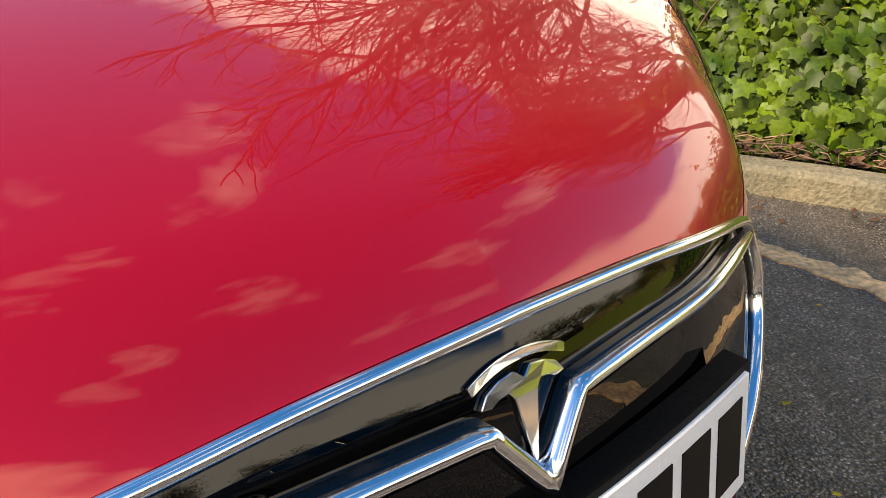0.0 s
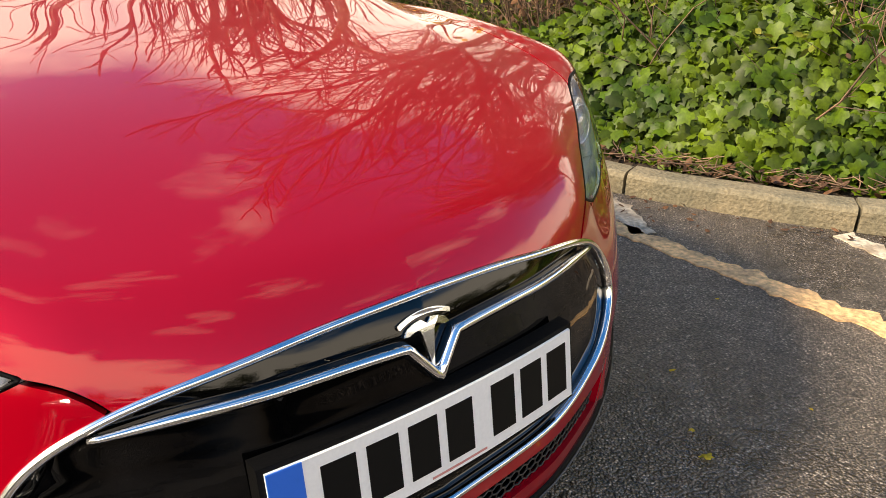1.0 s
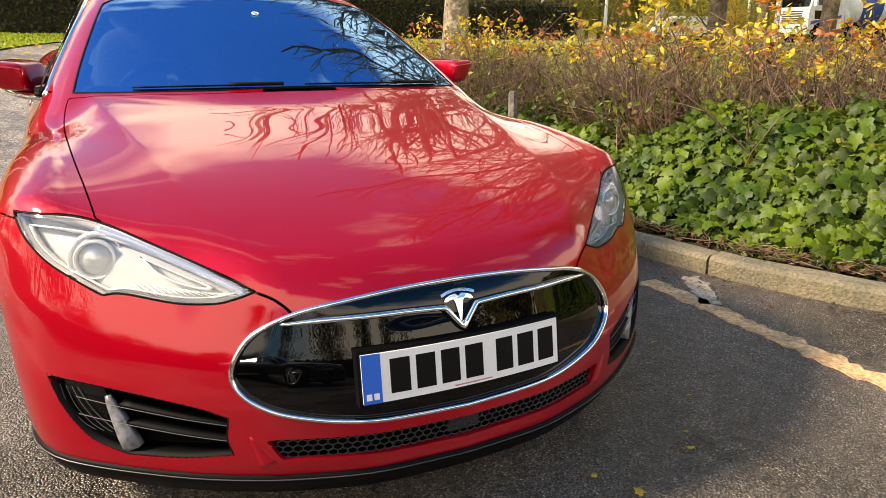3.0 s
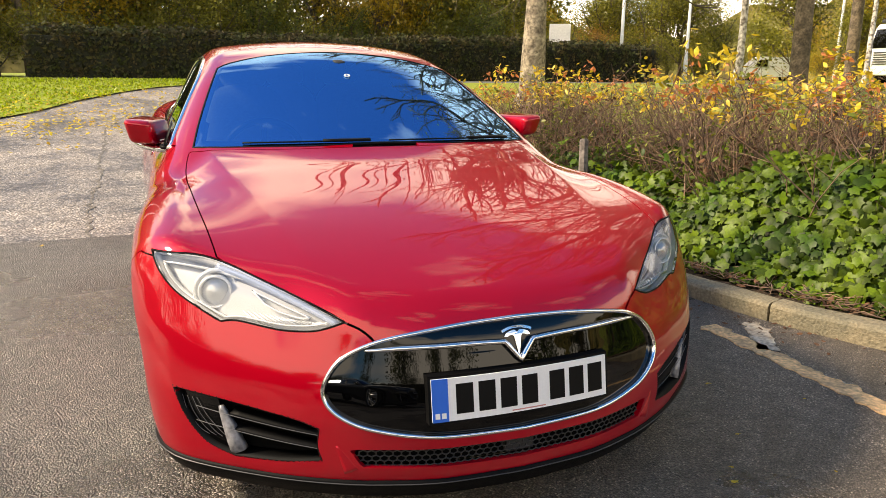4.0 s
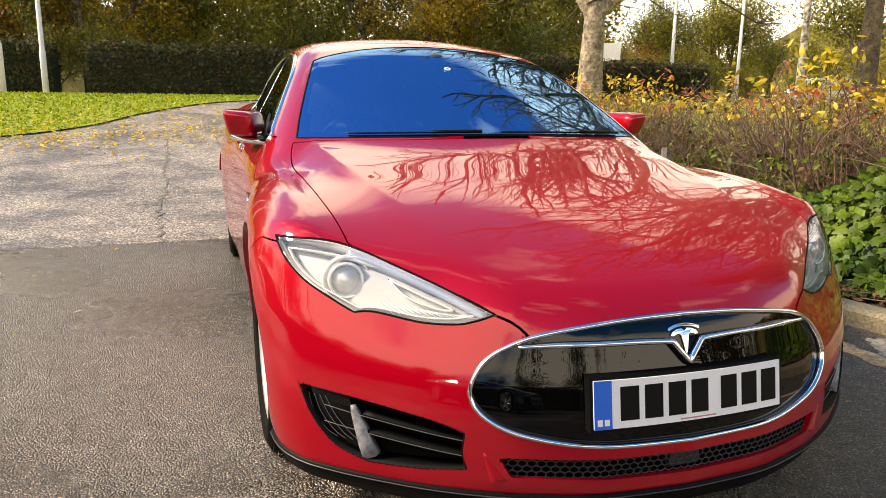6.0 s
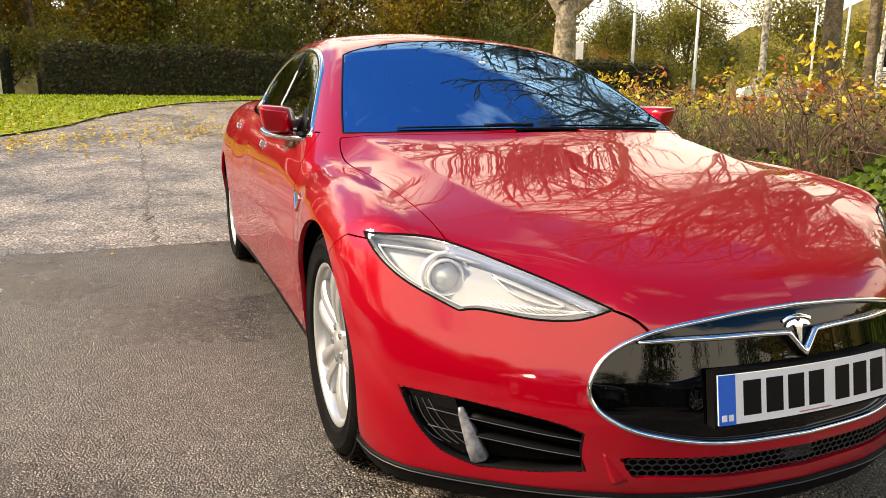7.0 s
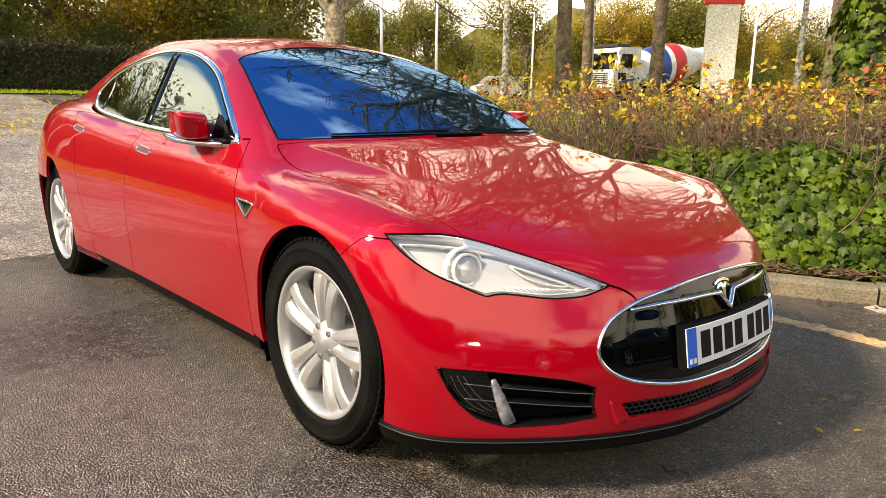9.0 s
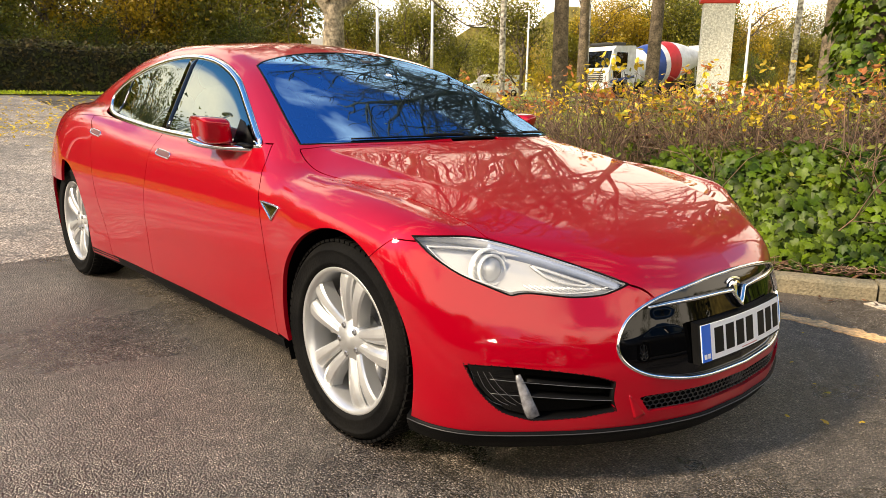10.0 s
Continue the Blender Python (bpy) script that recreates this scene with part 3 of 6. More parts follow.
# nose: gloss black panel, chrome ring, chrome bar with its V, emblem
panel("nose_panel", grid_nose, [lambda p: in_grille(p) + 0.001], BLACK_GLOSS, car, "gloss black nose panel", lift=-0.012, flange=0)
ring_p, ring_n = on_front(GRILLE, 0.0)
piece("nose_ring", *sweep(ring_p, ring_n, [(-0.005, -0.018), (-0.005, 0.001), (0.0, 0.005), (0.006, 0.002), (0.006, -0.018)], True), CHROME, car, "thin chrome ring")
bar = loop_through([(-0.408, 0.553), (-0.3, 0.560), (-0.15, 0.561), (-0.042, 0.557), (-0.042, 0.557), (0.0, 0.507), (0.0, 0.507), (0.042, 0.557), (0.042, 0.557), (0.15, 0.561), (0.3, 0.560), (0.408, 0.553)], 7, closed=False)
bar_p, bar_n = on_front(bar, 0.004)
thin = 0.45 + 0.55 * ramp01(0.43 - np.abs(bar[:, 0]), 0.0, 0.12)
verts, faces = sweep(bar_p, bar_n, [(-0.008, -0.017), (-0.006, 0.001), (0.0, 0.004), (0.006, 0.001), (0.008, -0.017)])
verts = [bar_p[i // 5] + (np.array(v) - bar_p[i // 5]) * thin[i // 5] for i, v in enumerate(verts)]
piece("chrome_bar", verts, faces, CHROME, car, "chrome bar dipping into a V")


def plate_of(outline, thick, name, mat, parent, m, label="", bevel=0.0):
    """A flat shape (x, z) with thickness, front towards -y."""
    bm = bmesh.new()
    face = bm.faces.new([bm.verts.new((x, 0, z)) for x, z in outline])
    if face.normal.y > 0 or (face.normal_update() or face.normal.y > 0):
        face.normal_flip()
    out = bmesh.ops.extrude_face_region(bm, geom=[face])
    bmesh.ops.translate(bm, vec=(0, -thick, 0), verts=[v for v in out["geom"] if isinstance(v, bmesh.types.BMVert)])
    bmesh.ops.recalc_face_normals(bm, faces=bm.faces)
    if bevel:
        bmesh.ops.bevel(bm, geom=list(bm.edges), offset=bevel, segments=2, affect="EDGES")
    bmesh.ops.transform(bm, matrix=m, verts=bm.verts)
    return part(name, bm, mat, parent, label)


SATIN = material("satin_chrome", (0.86, 0.87, 0.88), 0.12, 1.0)
arc = [(x, 0.0345 - 0.011 * (x / 0.047) ** 2) for x in np.linspace(-0.047, 0.047, 13)]
stem = [(-0.043, 0.0125), (-0.036, 0.0215), (-0.024, 0.0265), (-0.009, 0.0290), (0.0, 0.0225), (0.009, 0.0290), (0.024, 0.0265), (0.036, 0.0215), (0.043, 0.0125), (0.033, 0.0115), (0.026, 0.0150), (0.0165, 0.0165), (0.0120, 0.0110), (0.0, -0.046), (-0.0120, 0.0110), (-0.0165, 0.0165), (-0.026, 0.0150), (-0.033, 0.0115)]
for name, outline, label in (("emblem_arc", [(x * 1.05, z + 0.0065) for x, z in arc] + arc[::-1], "chrome arc above the emblem"), ("emblem", stem, "polished chrome emblem")):
    ob = plate_of(outline, 0.0045, name, SATIN, car, Matrix(), label, 0.0008)
    flat = np.array([v.co for v in ob.data.vertices])
    p3, n3 = on_front(np.column_stack([flat[:, 0] * 0.92, flat[:, 2] * 0.95 + 0.557]))
    ob.data.vertices.foreach_set("co", (p3 + n3 * (-0.012 - flat[:, 1:2])).astype(np.float32).ravel())
    ob.data.update()

# number plate with its black surround; the characters are plain bars
def bent_box(x0, x1, y0, y1, z0, z1):
    """A block that follows the bow and the backward lean of the nose; y counts from the nose panel."""
    n = max(2, int((x1 - x0) / 0.04) + 1)
    verts = [(x, -0.903 + y + 0.22 * x * x + 0.16 * (z - 0.43), z) for x in np.linspace(x0, x1, n) for y, z in ((y0, z0), (y0, z1), (y1, z1), (y1, z0))]
    faces = [(4 * i + k, 4 * i + (k + 1) % 4, 4 * i + 4 + (k + 1) % 4, 4 * i + 4 + k) for i in range(n - 1) for k in range(4)]
    return verts, faces + [(3, 2, 1, 0), (4 * n - 4, 4 * n - 3, 4 * n - 2, 4 * n - 1)]


holder = piece("plate_surround", *bent_box(-0.268, 0.268, -0.010, 0.014, 0.369, 0.495), BLACK_PLASTIC, car, "black plastic plate surround", smooth=False)
number_plate = piece("number_plate", *bent_box(-0.260, 0.260, -0.014, -0.009, 0.377, 0.488), WHITE, car, "white number plate with plain black bars", smooth=False)
piece("blue_band", *bent_box(-0.260, -0.217, -0.0155, -0.013, 0.377, 0.488), BLUE, number_plate, "blue band", smooth=False)
for x in (-0.247, -0.230):
    piece("letter_bar", *bent_box(x - 0.006, x + 0.006, -0.0165, -0.015, 0.386, 0.400), WHITE, number_plate, smooth=False)
for x in (-0.172, -0.110, -0.048, 0.014, 0.098, 0.160, 0.222):
    piece("character_bar", *bent_box(x - 0.0235, x + 0.0235, -0.0150, -0.013, 0.394, 0.472), INK, number_plate, smooth=False)
piece("maker_bar", *bent_box(-0.04, 0.06, -0.0146, -0.013, 0.3815, 0.3845), material("faint_red_ink", (0.55, 0.22, 0.2), 0.6), number_plate, smooth=False)

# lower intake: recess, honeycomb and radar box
# the back of the recess is coloured as deep shade
panel("intake_recess", grid_nose, [lambda p: in_lower(p) - 0.004], VOID_SHADE, car, lift=-0.035, flange=0)
chunks = []
cell, rows_n = 0.021, 4
for r in range(rows_n + 1):
    for c in range(int(0.89 / cell)):
        x = -0.45 + cell * (c + 0.5 * (r % 2))
        z = 0.246 + r * 0.0135
        pts = [(x, z), (x + cell / 2, z + 0.005), (x + cell, z)]
        p3, n3 = on_front(np.array(pts), -0.012)
        chunks.append(tube_data(p3, 0.0021, 4, cap=False))
        if r < rows_n:
            p3, n3 = on_front(np.array([(x + cell / 2, z + 0.005), (x + cell / 2, z + 0.0135)]), -0.012)
            chunks.append(tube_data(p3, 0.0021, 4, cap=False))
piece("honeycomb", *joined(chunks), material("satin_black", (0.02, 0.02, 0.021), 0.35), car, "black honeycomb mesh")
bm = bmesh.new()
box(bm, -0.045, 0.04, -0.902, -0.86, 0.249, 0.292, 0.004)
part("radar_box", bm, material("radar_grey", (0.035, 0.038, 0.042), 0.3), car, "dark grey sensor box")

# fog-lamp pockets, and the red ridge between each pocket and the intake
for s in (-1, 1):
    line = np.stack([np.linspace(0.492, 0.470, 9) * s, np.linspace(0.306, 0.232, 9)], 1)
    p3, n3 = on_front(line, 0.0)
    verts, faces = sweep(p3, n3, [(-0.005 * s, -0.004), (-0.003 * s, 0.003), (0.0, 0.006), (0.012 * s, 0.005), (0.030 * s, 0.001), (0.046 * s, -0.004)])
    grow_out = np.linspace(0.12, 1.0, 9)
    piece("bumper_ridge", [p3[i // 6] + (np.array(v) - p3[i // 6]) * grow_out[i // 6] for i, v in enumerate(verts)], faces, PAINT, car, "red ridge beside the lower intake")
    pocket = fan(np.linspace(25, 80, 60), np.linspace(-18, 12, 40), lambda u, v: (np.stack([0 * u, 0 * u + 0.2, 0 * u + 0.35], 1), np.stack([s * np.sin(np.radians(u)) * np.cos(np.radians(v)), -np.cos(np.radians(u)) * np.cos(np.radians(v)), np.sin(np.radians(v))], 1)))
    # pocket floor in near black, standing in for its shade
    panel("fog_pocket", pocket, [lambda p: in_fog(p) - 0.006], VOID_SHADE, car, lift=-0.055, flange=0)
    panel("fog_lens", pocket, [lambda p: in_fog(p) + 0.004, lambda p: 0.757 - np.abs(p[:, 0]) + 0.22 * (p[:, 2] - 0.31)], BLACK_GLOSS, car, "dark glossy cornering lamp", lift=-0.018, flange=0)
    wall_p, wall_n = on_front(FOG * (s, 1), 0.0)
    piece("fog_rim", *sweep(wall_p, wall_n, [(-0.002, -0.055), (-0.002, 0.0), (0.002, 0.0), (0.002, -0.055)], True), BLACK_PLASTIC, car)
    for z0, z1 in ((0.345, 0.325), (0.303, 0.288)):
        line = np.stack([np.linspace(0.745, 0.515, 12) * s, np.linspace(z0 + 0.012, z1 + 0.0, 12)], 1)
        trim = np.stack([np.linspace(0.825, 0.515, 16) * s, np.linspace(z0 + 0.019, z1, 16)], 1)
        p3, n3 = on_front(line, -0.012)
        piece("fog_louvre", *sweep(p3, n3, [(-0.010, -0.03), (-0.002, 0.0), (0.002, 0.0), (0.010, -0.03)]), BLACK_PLASTIC, car)
        p3, n3 = on_front(trim + (0, 0.002), -0.006)
        piece("louvre_trim", *tube_data(p3, 0.001, 5), material("line_silver", (0.16, 0.16, 0.17), 0.4, 0.5), car, "thin dull silver line")
    line = np.array([(0.765 * s, 0.378), (0.762 * s, 0.36), (0.752 * s, 0.32), (0.742 * s, 0.28), (0.732 * s, 0.248)])
    p3, n3 = on_front(line, -0.006)
    verts, faces = sweep(p3, n3, [(-0.022, -0.02), (-0.019, -0.002), (0.010, 0.003), (0.016, -0.02)])
    width = (0.35, 0.6, 0.9, 1.1, 1.2)
    verts = [p3[i // 4] + (np.array(v) - p3[i // 4]) * width[i // 4] for i, v in enumerate(verts)]
    piece("fog_fin", verts, faces, material("frosted_fin", (0.26, 0.26, 0.28), 0.25, coat=0.5, spread=0.5, grain=25, second=(0.10, 0.10, 0.11), patch=30), car, "pale reflective fin")

# lines inside the cornering lamps
for s in (-1, 1):
    for k in range(4):
        bend = loop_through([((0.862 - 0.012 * k) * s, 0.385), ((0.852 - 0.016 * k) * s, 0.34), ((0.825 - 0.018 * k) * s, 0.30), ((0.80 - 0.016 * k) * s, 0.285)], 5, closed=False)
        p3, n3 = on_front(bend, -0.0145)
        piece("lens_line", *tube_data(p3, 0.0008, 5), material("lens_grey", (0.10, 0.10, 0.11), 0.3, 0.3), car)

# round sticker at the top of the windscreen
pts = [(-0.008 + 0.0125 * math.cos(a), 0.945 + 0.0115 * math.sin(a), 1.2395 + 0.0046 * math.sin(a)) for a in np.linspace(0, 2 * math.pi, 25)[:-1]]
piece("screen_sticker", *tube_data(pts, 0.003, 6, closed=True), WHITE, car, "round white ring sticker")

# black lip under the bumper
az = np.radians(np.linspace(-101, 101, 90))
o = np.tile((0.0, 0.2, 0.212), (len(az), 1))
lip_p = skin(o, np.stack([np.sin(az), -np.cos(az), 0 * az], 1))
keep = lip_p[:, 1] < -0.33
lip_p = lip_p[keep]
flat = np.stack([np.sin(az), -np.cos(az), 0 * az], 1)[keep]
flat[:, 0] *= 0.8
flat /= np.linalg.norm(flat, axis=1)[:, None]
verts, faces = sweep(lip_p - (0, 0, 0.006), flat, [(-0.004, -0.08), (-0.003, 0.002), (0.004, 0.006), (0.012, 0.005), (0.055, -0.022), (0.066, -0.10)])
if np.mean([v[2] for v in verts]) > 0.206:
    verts, faces = sweep(lip_p - (0, 0, 0.006), flat, [(0.004, -0.08), (0.003, 0.002), (-0.004, 0.006), (-0.012, 0.005), (-0.055, -0.022), (-0.066, -0.10)])
piece("front_lip", verts, faces, BLACK_PLASTIC, car, "matt black lip under the bumper")
verts, faces = sweep(lip_p + (0, 0, -0.012), flat, [(-0.001, 0.0), (-0.001, 0.0085), (0.001, 0.0085), (0.001, 0.0)])
piece("lip_line", verts, faces, material("lip_grey", (0.04, 0.04, 0.042), 0.4), car)

# headlights: housing, projector, indicator bowl, ribs, black edge
for s in (-1, 1):
    lamp_grid = fan(np.linspace(20, 100, 60), np.linspace(5, 48, 50), lambda u, v: (np.stack([0 * u, 0 * u + 0.2, 0 * u + 0.35], 1), np.stack([s * np.sin(np.radians(u)) * np.cos(np.radians(v)), -np.cos(np.radians(u)) * np.cos(np.radians(v)), np.sin(np.radians(v))], 1)))
    lamp = panel("headlight", lamp_grid, [lambda p: in_lamp(p) - 0.004], LAMP_GREY, car, "clear headlight with silver inside", lift=-0.042, flange=0)
    edge_p, edge_n = on_front(LAMP * (s, 1), 0.0)
    piece("lamp_edge", *sweep(edge_p, edge_n, [(-0.002, -0.006), (-0.002, 0.0005), (0.002, 0.0005), (0.002, -0.006)], True), BLACK_PLASTIC, lamp, "black rubber edge")
    piece("lamp_wall", *sweep(edge_p, edge_n, [(-0.002, -0.055), (-0.002, -0.008), (0.002, -0.008), (0.002, -0.055)], True), LAMP_GREY, lamp)

    def aim(x, z, deep):
        p3, n3 = on_front(np.array([(x * s, z)]), deep)
        return Matrix.Translation(p3[0]) @ pose(0, 0, 0, -8, 0, s * 14) @ pose(0, 0, 0, 0, 0, -90)

    def turned(profile, m, sides=32):
        v, f = lathe(profile, sides)
        return [tuple(m @ Vector(a)) for a in v], f

    m = aim(0.765, 0.672, -0.036)
    piece("projector_ring", *turned([(-0.02, 0.046), (0.010, 0.046), (0.013, 0.043), (0.010, 0.039), (-0.004, 0.036), (-0.02, 0.034)], m), LAMP_SILVER, lamp, "chrome ring")
    piece("projector_lens", *turned([(-0.004, 0.038), (0.005, 0.034), (0.013, 0.022), (0.017, 0.010), (0.018, 0.0)], m), material("projector_glass", (0.52, 0.54, 0.56), 0.15, 0.2, coat=1.0), lamp, "projector lens")
    piece("projector_bezel", *turned([(-0.02, 0.064), (-0.004, 0.062), (0.0, 0.059), (-0.004, 0.056), (-0.02, 0.050)], m), LAMP_SILVER, lamp, "silver outer ring")
    strip = loop_through([(0.665, 0.684), (0.665, 0.684), (0.60, 0.655), (0.535, 0.625), (0.535, 0.625), (0.56, 0.623), (0.61, 0.636), (0.64, 0.652), (0.64, 0.652)], 5)
    p3, n3 = on_front(strip * (s, 1), -0.022)
    piece("indicator_strip", *sweep(p3, n3, [(-0.003, -0.012), (-0.002, 0.0), (0.002, 0.0), (0.003, -0.012)], True), LAMP_SILVER, lamp, "silver indicator strip")
    middle = LAMP.mean(0)
    p3, n3 = on_front((middle + (LAMP - middle) * (0.93, 0.80)) * (s, 1), -0.020)
    piece("lamp_bezel", *sweep(p3, n3, [(-0.002, -0.02), (-0.0015, 0.0), (0.0015, 0.0), (0.002, -0.02)], True), LAMP_SILVER, lamp, "thin silver inner rim")
    for k in range(14):
        x = 0.70 - 0.0135 * k
        line = np.array([(x * s, 0.628 - 0.001 * k), ((x - 0.035) * s, 0.602 + 0.0006 * k)])
        p3, n3 = on_front(line, -0.034)
        piece("lamp_rib", *tube_data(p3, 0.0018, 5), LAMP_SILVER, lamp)
    line = loop_through([(0.74, 0.740), (0.66, 0.713), (0.57, 0.672), (0.47, 0.618)], 8, closed=False) - (0, 0.004)
    p3, n3 = on_front(line * (s, 1), -0.012)
    piece("lamp_brow", *sweep(p3, n3, [(-0.010, -0.03), (-0.009, 0.0), (0.008, 0.0), (0.009, -0.03)]), LAMP_SMOKE, lamp, "smoky grey upper trim")

# side trim: chrome window surround, pillar, handles, badge, mirrors
for s in (-1, 1):
    p3, n3 = on_flank(SIDE_GLASS, s, 0.0)
    piece("window_surround", *sweep(p3, n3, [(-0.018, -0.01), (-0.016, 0.003), (0.0, 0.007), (0.015, 0.002), (0.015, -0.01)], True), CHROME, car, "bright chrome window surround")
    for y0, wide in ((1.69, 0.045), (2.50, 0.022)):
        z = np.linspace(0.95 if y0 < 2 else 1.02, 1.312 if y0 < 2 else 1.20, 10)
        p3, n3 = on_flank(np.stack([y0 + (0.16 if y0 < 2 else 0.12) * (z - 0.95), z], 1), s, 0.0)
        piece("window_pillar", *sweep(p3, n3, [(-wide, -0.012), (-wide, 0.0015), (wide, 0.0015), (wide, -0.012)]), BLACK_GLOSS, car, "gloss black pillar")
    for y0, z0, tilt in ((1.545, 0.852, 0.05), (2.50, 0.905, 0.08)):
        out = loop_through([(y0 - 0.08, z0 - 0.013), (y0 - 0.08, z0 - 0.013), (y0 + 0.07, z0 - 0.010 + tilt * 0.17), (y0 + 0.08, z0 + 0.014 + tilt * 0.17), (y0 + 0.08, z0 + 0.014 + tilt * 0.17), (y0 - 0.07, z0 + 0.012)], 6)
        p3, n3 = on_flank(out, s, 0.001)
        handle = piece("door_handle", *sweep(p3, n3, [(-0.004, -0.002), (-0.0025, 0.004), (0.0025, 0.004), (0.004, -0.002)], True), CHROME, car, "flush handle with chrome rim")
        mid = on_flank([(y0, z0 + tilt * 0.085)], s, 0.0)[0]
        piece("handle_face", [*p3, mid[0] + (s * 0.003, 0, 0)], [(i, (i + 1) % len(p3), len(p3)) for i in range(len(p3))], material("handle_metal", (0.10, 0.03, 0.03), 0.5), handle)
    tri = np.array([(0.545, 0.752), (0.545, 0.752), (0.40, 0.745), (0.40, 0.745), (0.448, 0.695), (0.448, 0.695)])
    out = loop_through(tri, 5)
    p3, n3 = on_flank(out, s, 0.002)
    badge = piece("wing_badge", *sweep(p3, n3, [(-0.005, -0.002), (-0.003, 0.004), (0.002, 0.004), (0.004, -0.002)], True), CHROME, car, "chrome triangle badge with dark centre")
    mid = p3.mean(0)
    piece("badge_centre", [*p3, mid], [(i, (i + 1) % len(p3), len(p3)) for i in range(len(p3))], material("badge_bronze", (0.20, 0.15, 0.07), 0.2, 1.0), badge, "dark bronze mirror centre")
    # mirrors are folded back along the windows
    turn = pose(0, 0, 0, 2, s * -4, s * 14)
    mirror = piece("door_mirror", *blob((s * 0.897, 1.005, 0.995), (0.062, 0.165, 0.055), 5.5, 32, 24, m=turn @ Matrix(((1, 0.0, -0.25 * s * -1, 0), (0, 1, -0.25, 0), (0, -0.04, 1, 0), (0, 0, 0, 1)))), PAINT, car, "red door mirror folded back")
    trim_line = loop_through([(s * 0.80, 0.745, 0.926), (s * 0.845, 0.80, 0.926), (s * 0.905, 0.90, 0.929), (s * 0.945, 1.0, 0.936), (s * 0.955, 1.085, 0.947)], 5, closed=False)
    piece("mirror_trim", *sweep(trim_line, np.tile((s * 1.0, -0.3, 0), (len(trim_line), 1)), [(-0.011, -0.06), (-0.011, 0.008), (0.0, 0.014), (0.011, 0.008), (0.011, -0.06)]), CHROME, mirror, "bright chrome strip under the mirror")
    piece("mirror_foot", *blob((s * 0.83, 0.82, 0.938), (0.03, 0.06, 0.012), 3), BLACK_PLASTIC, mirror)
    tri_glass = [(s * 0.838, 0.74, 0.948), (s * 0.838, 0.92, 0.948), (s * 0.80, 0.92, 1.04), (s * 0.80, 0.885, 1.03)]
    lift_out = [(x + s * 0.004, y, z) for x, y, z in tri_glass]
    piece("mirror_triangle", tri_glass + lift_out, [(0, 1, 2, 3), (4, 5, 6, 7), (0, 1, 5, 4), (1, 2, 6, 5), (2, 3, 7, 6), (3, 0, 4, 7)], BLACK_PLASTIC, car)

# windscreen border, wipers, camera housing
panel("screen_border", top, [lambda p: in_screen(p) + 0.004, lambda p: -0.045 - in_screen(p) + 0.02 * (p[:, 1] > 0.7)], material("ceramic_border", (0.004, 0.004, 0.005), 0.5), car, "black border of the windscreen", lift=-0.004, flange=0)


def on_top(xy, lift=0.0):
    xy = np.asarray(xy, float)
    p = skin(np.stack([xy[:, 0], xy[:, 1], 0 * xy[:, 0] + 0.6], 1), np.tile((0.0, 0.0, 1.0), (len(xy), 1)))
    n = skin_normal(p)
    return p + lift * n, n


edge_p, edge_n = on_top(SCREEN_EDGE, 0.0)
piece("screen_seal", *sweep(edge_p, edge_n, [(-0.005, -0.01), (-0.004, 0.0015), (0.004, 0.0015), (0.005, -0.01)], True), BLACK_PLASTIC, car, "black rubber windscreen seal")
for x0, x1 in ((0.62, 0.02), (-0.06, -0.55)):
    line = np.array([(x0 + (x1 - x0) * u, 0.362 + 0.225 * (abs(x0 + (x1 - x0) * u) / 0.75) ** 2 + 0.006) for u in np.linspace(0, 1, 14)])
    p3, n3 = on_top(line, 0.006)
    wiper = piece("wiper", *tube_data(p3, 0.0035, 6), BLACK_PLASTIC, car, "black wiper at rest")
    p3, n3 = on_top(line[:6] - (0, 0.004), 0.008)
    piece("wiper_arm", *sweep(p3, n3, [(-0.008, 0), (-0.006, 0.008), (0.006, 0.008), (0.008, 0)]), BLACK_PLASTIC, wiper)
p3, n3 = on_top([(0.0, 1.16)], -0.05)
piece("inner_mirror", *blob(p3[0] + (0, 0.02, -0.03), (0.11, 0.025, 0.035), 3), DASH, car, "dark inside mirror")
piece("sensor_pod", *blob(p3[0] + (0, 0.0, 0.02), (0.04, 0.06, 0.03), 3), DASH, car)

# cabin
bm = bmesh.new()
box(bm, -0.74, 0.74, 0.62, 1.02, 0.70, 0.90, 0.05)
box(bm, -0.62, -0.16, 0.86, 1.06, 0.84, 0.93, 0.03)
part("dashboard", bm, DASH, car, "black dashboard")
wheel_m = Matrix.Translation((-0.38, 1.18, 0.86)) @ pose(0, 0, 0, -62)
pts = [wheel_m @ Vector((0.185 * math.cos(a), 0.185 * math.sin(a), 0)) for a in np.linspace(0, 2 * math.pi, 40)[:-1]]
steering = piece("steering_wheel", *tube_data([tuple(p) for p in pts], 0.016, 8, closed=True), material("steering_leather", (0.22, 0.22, 0.22), 0.5), car, "grey leather steering wheel")
piece("wheel_boss", *joined([blob(wheel_m.translation, (0.07, 0.05, 0.05), 3)] + [tube_data([tuple(wheel_m.translation), tuple(wheel_m @ Vector((0.18 * math.cos(a), 0.18 * math.sin(a), 0)))], 0.014, 6) for a in (0, math.pi, -math.pi / 2)]), DASH, steering)


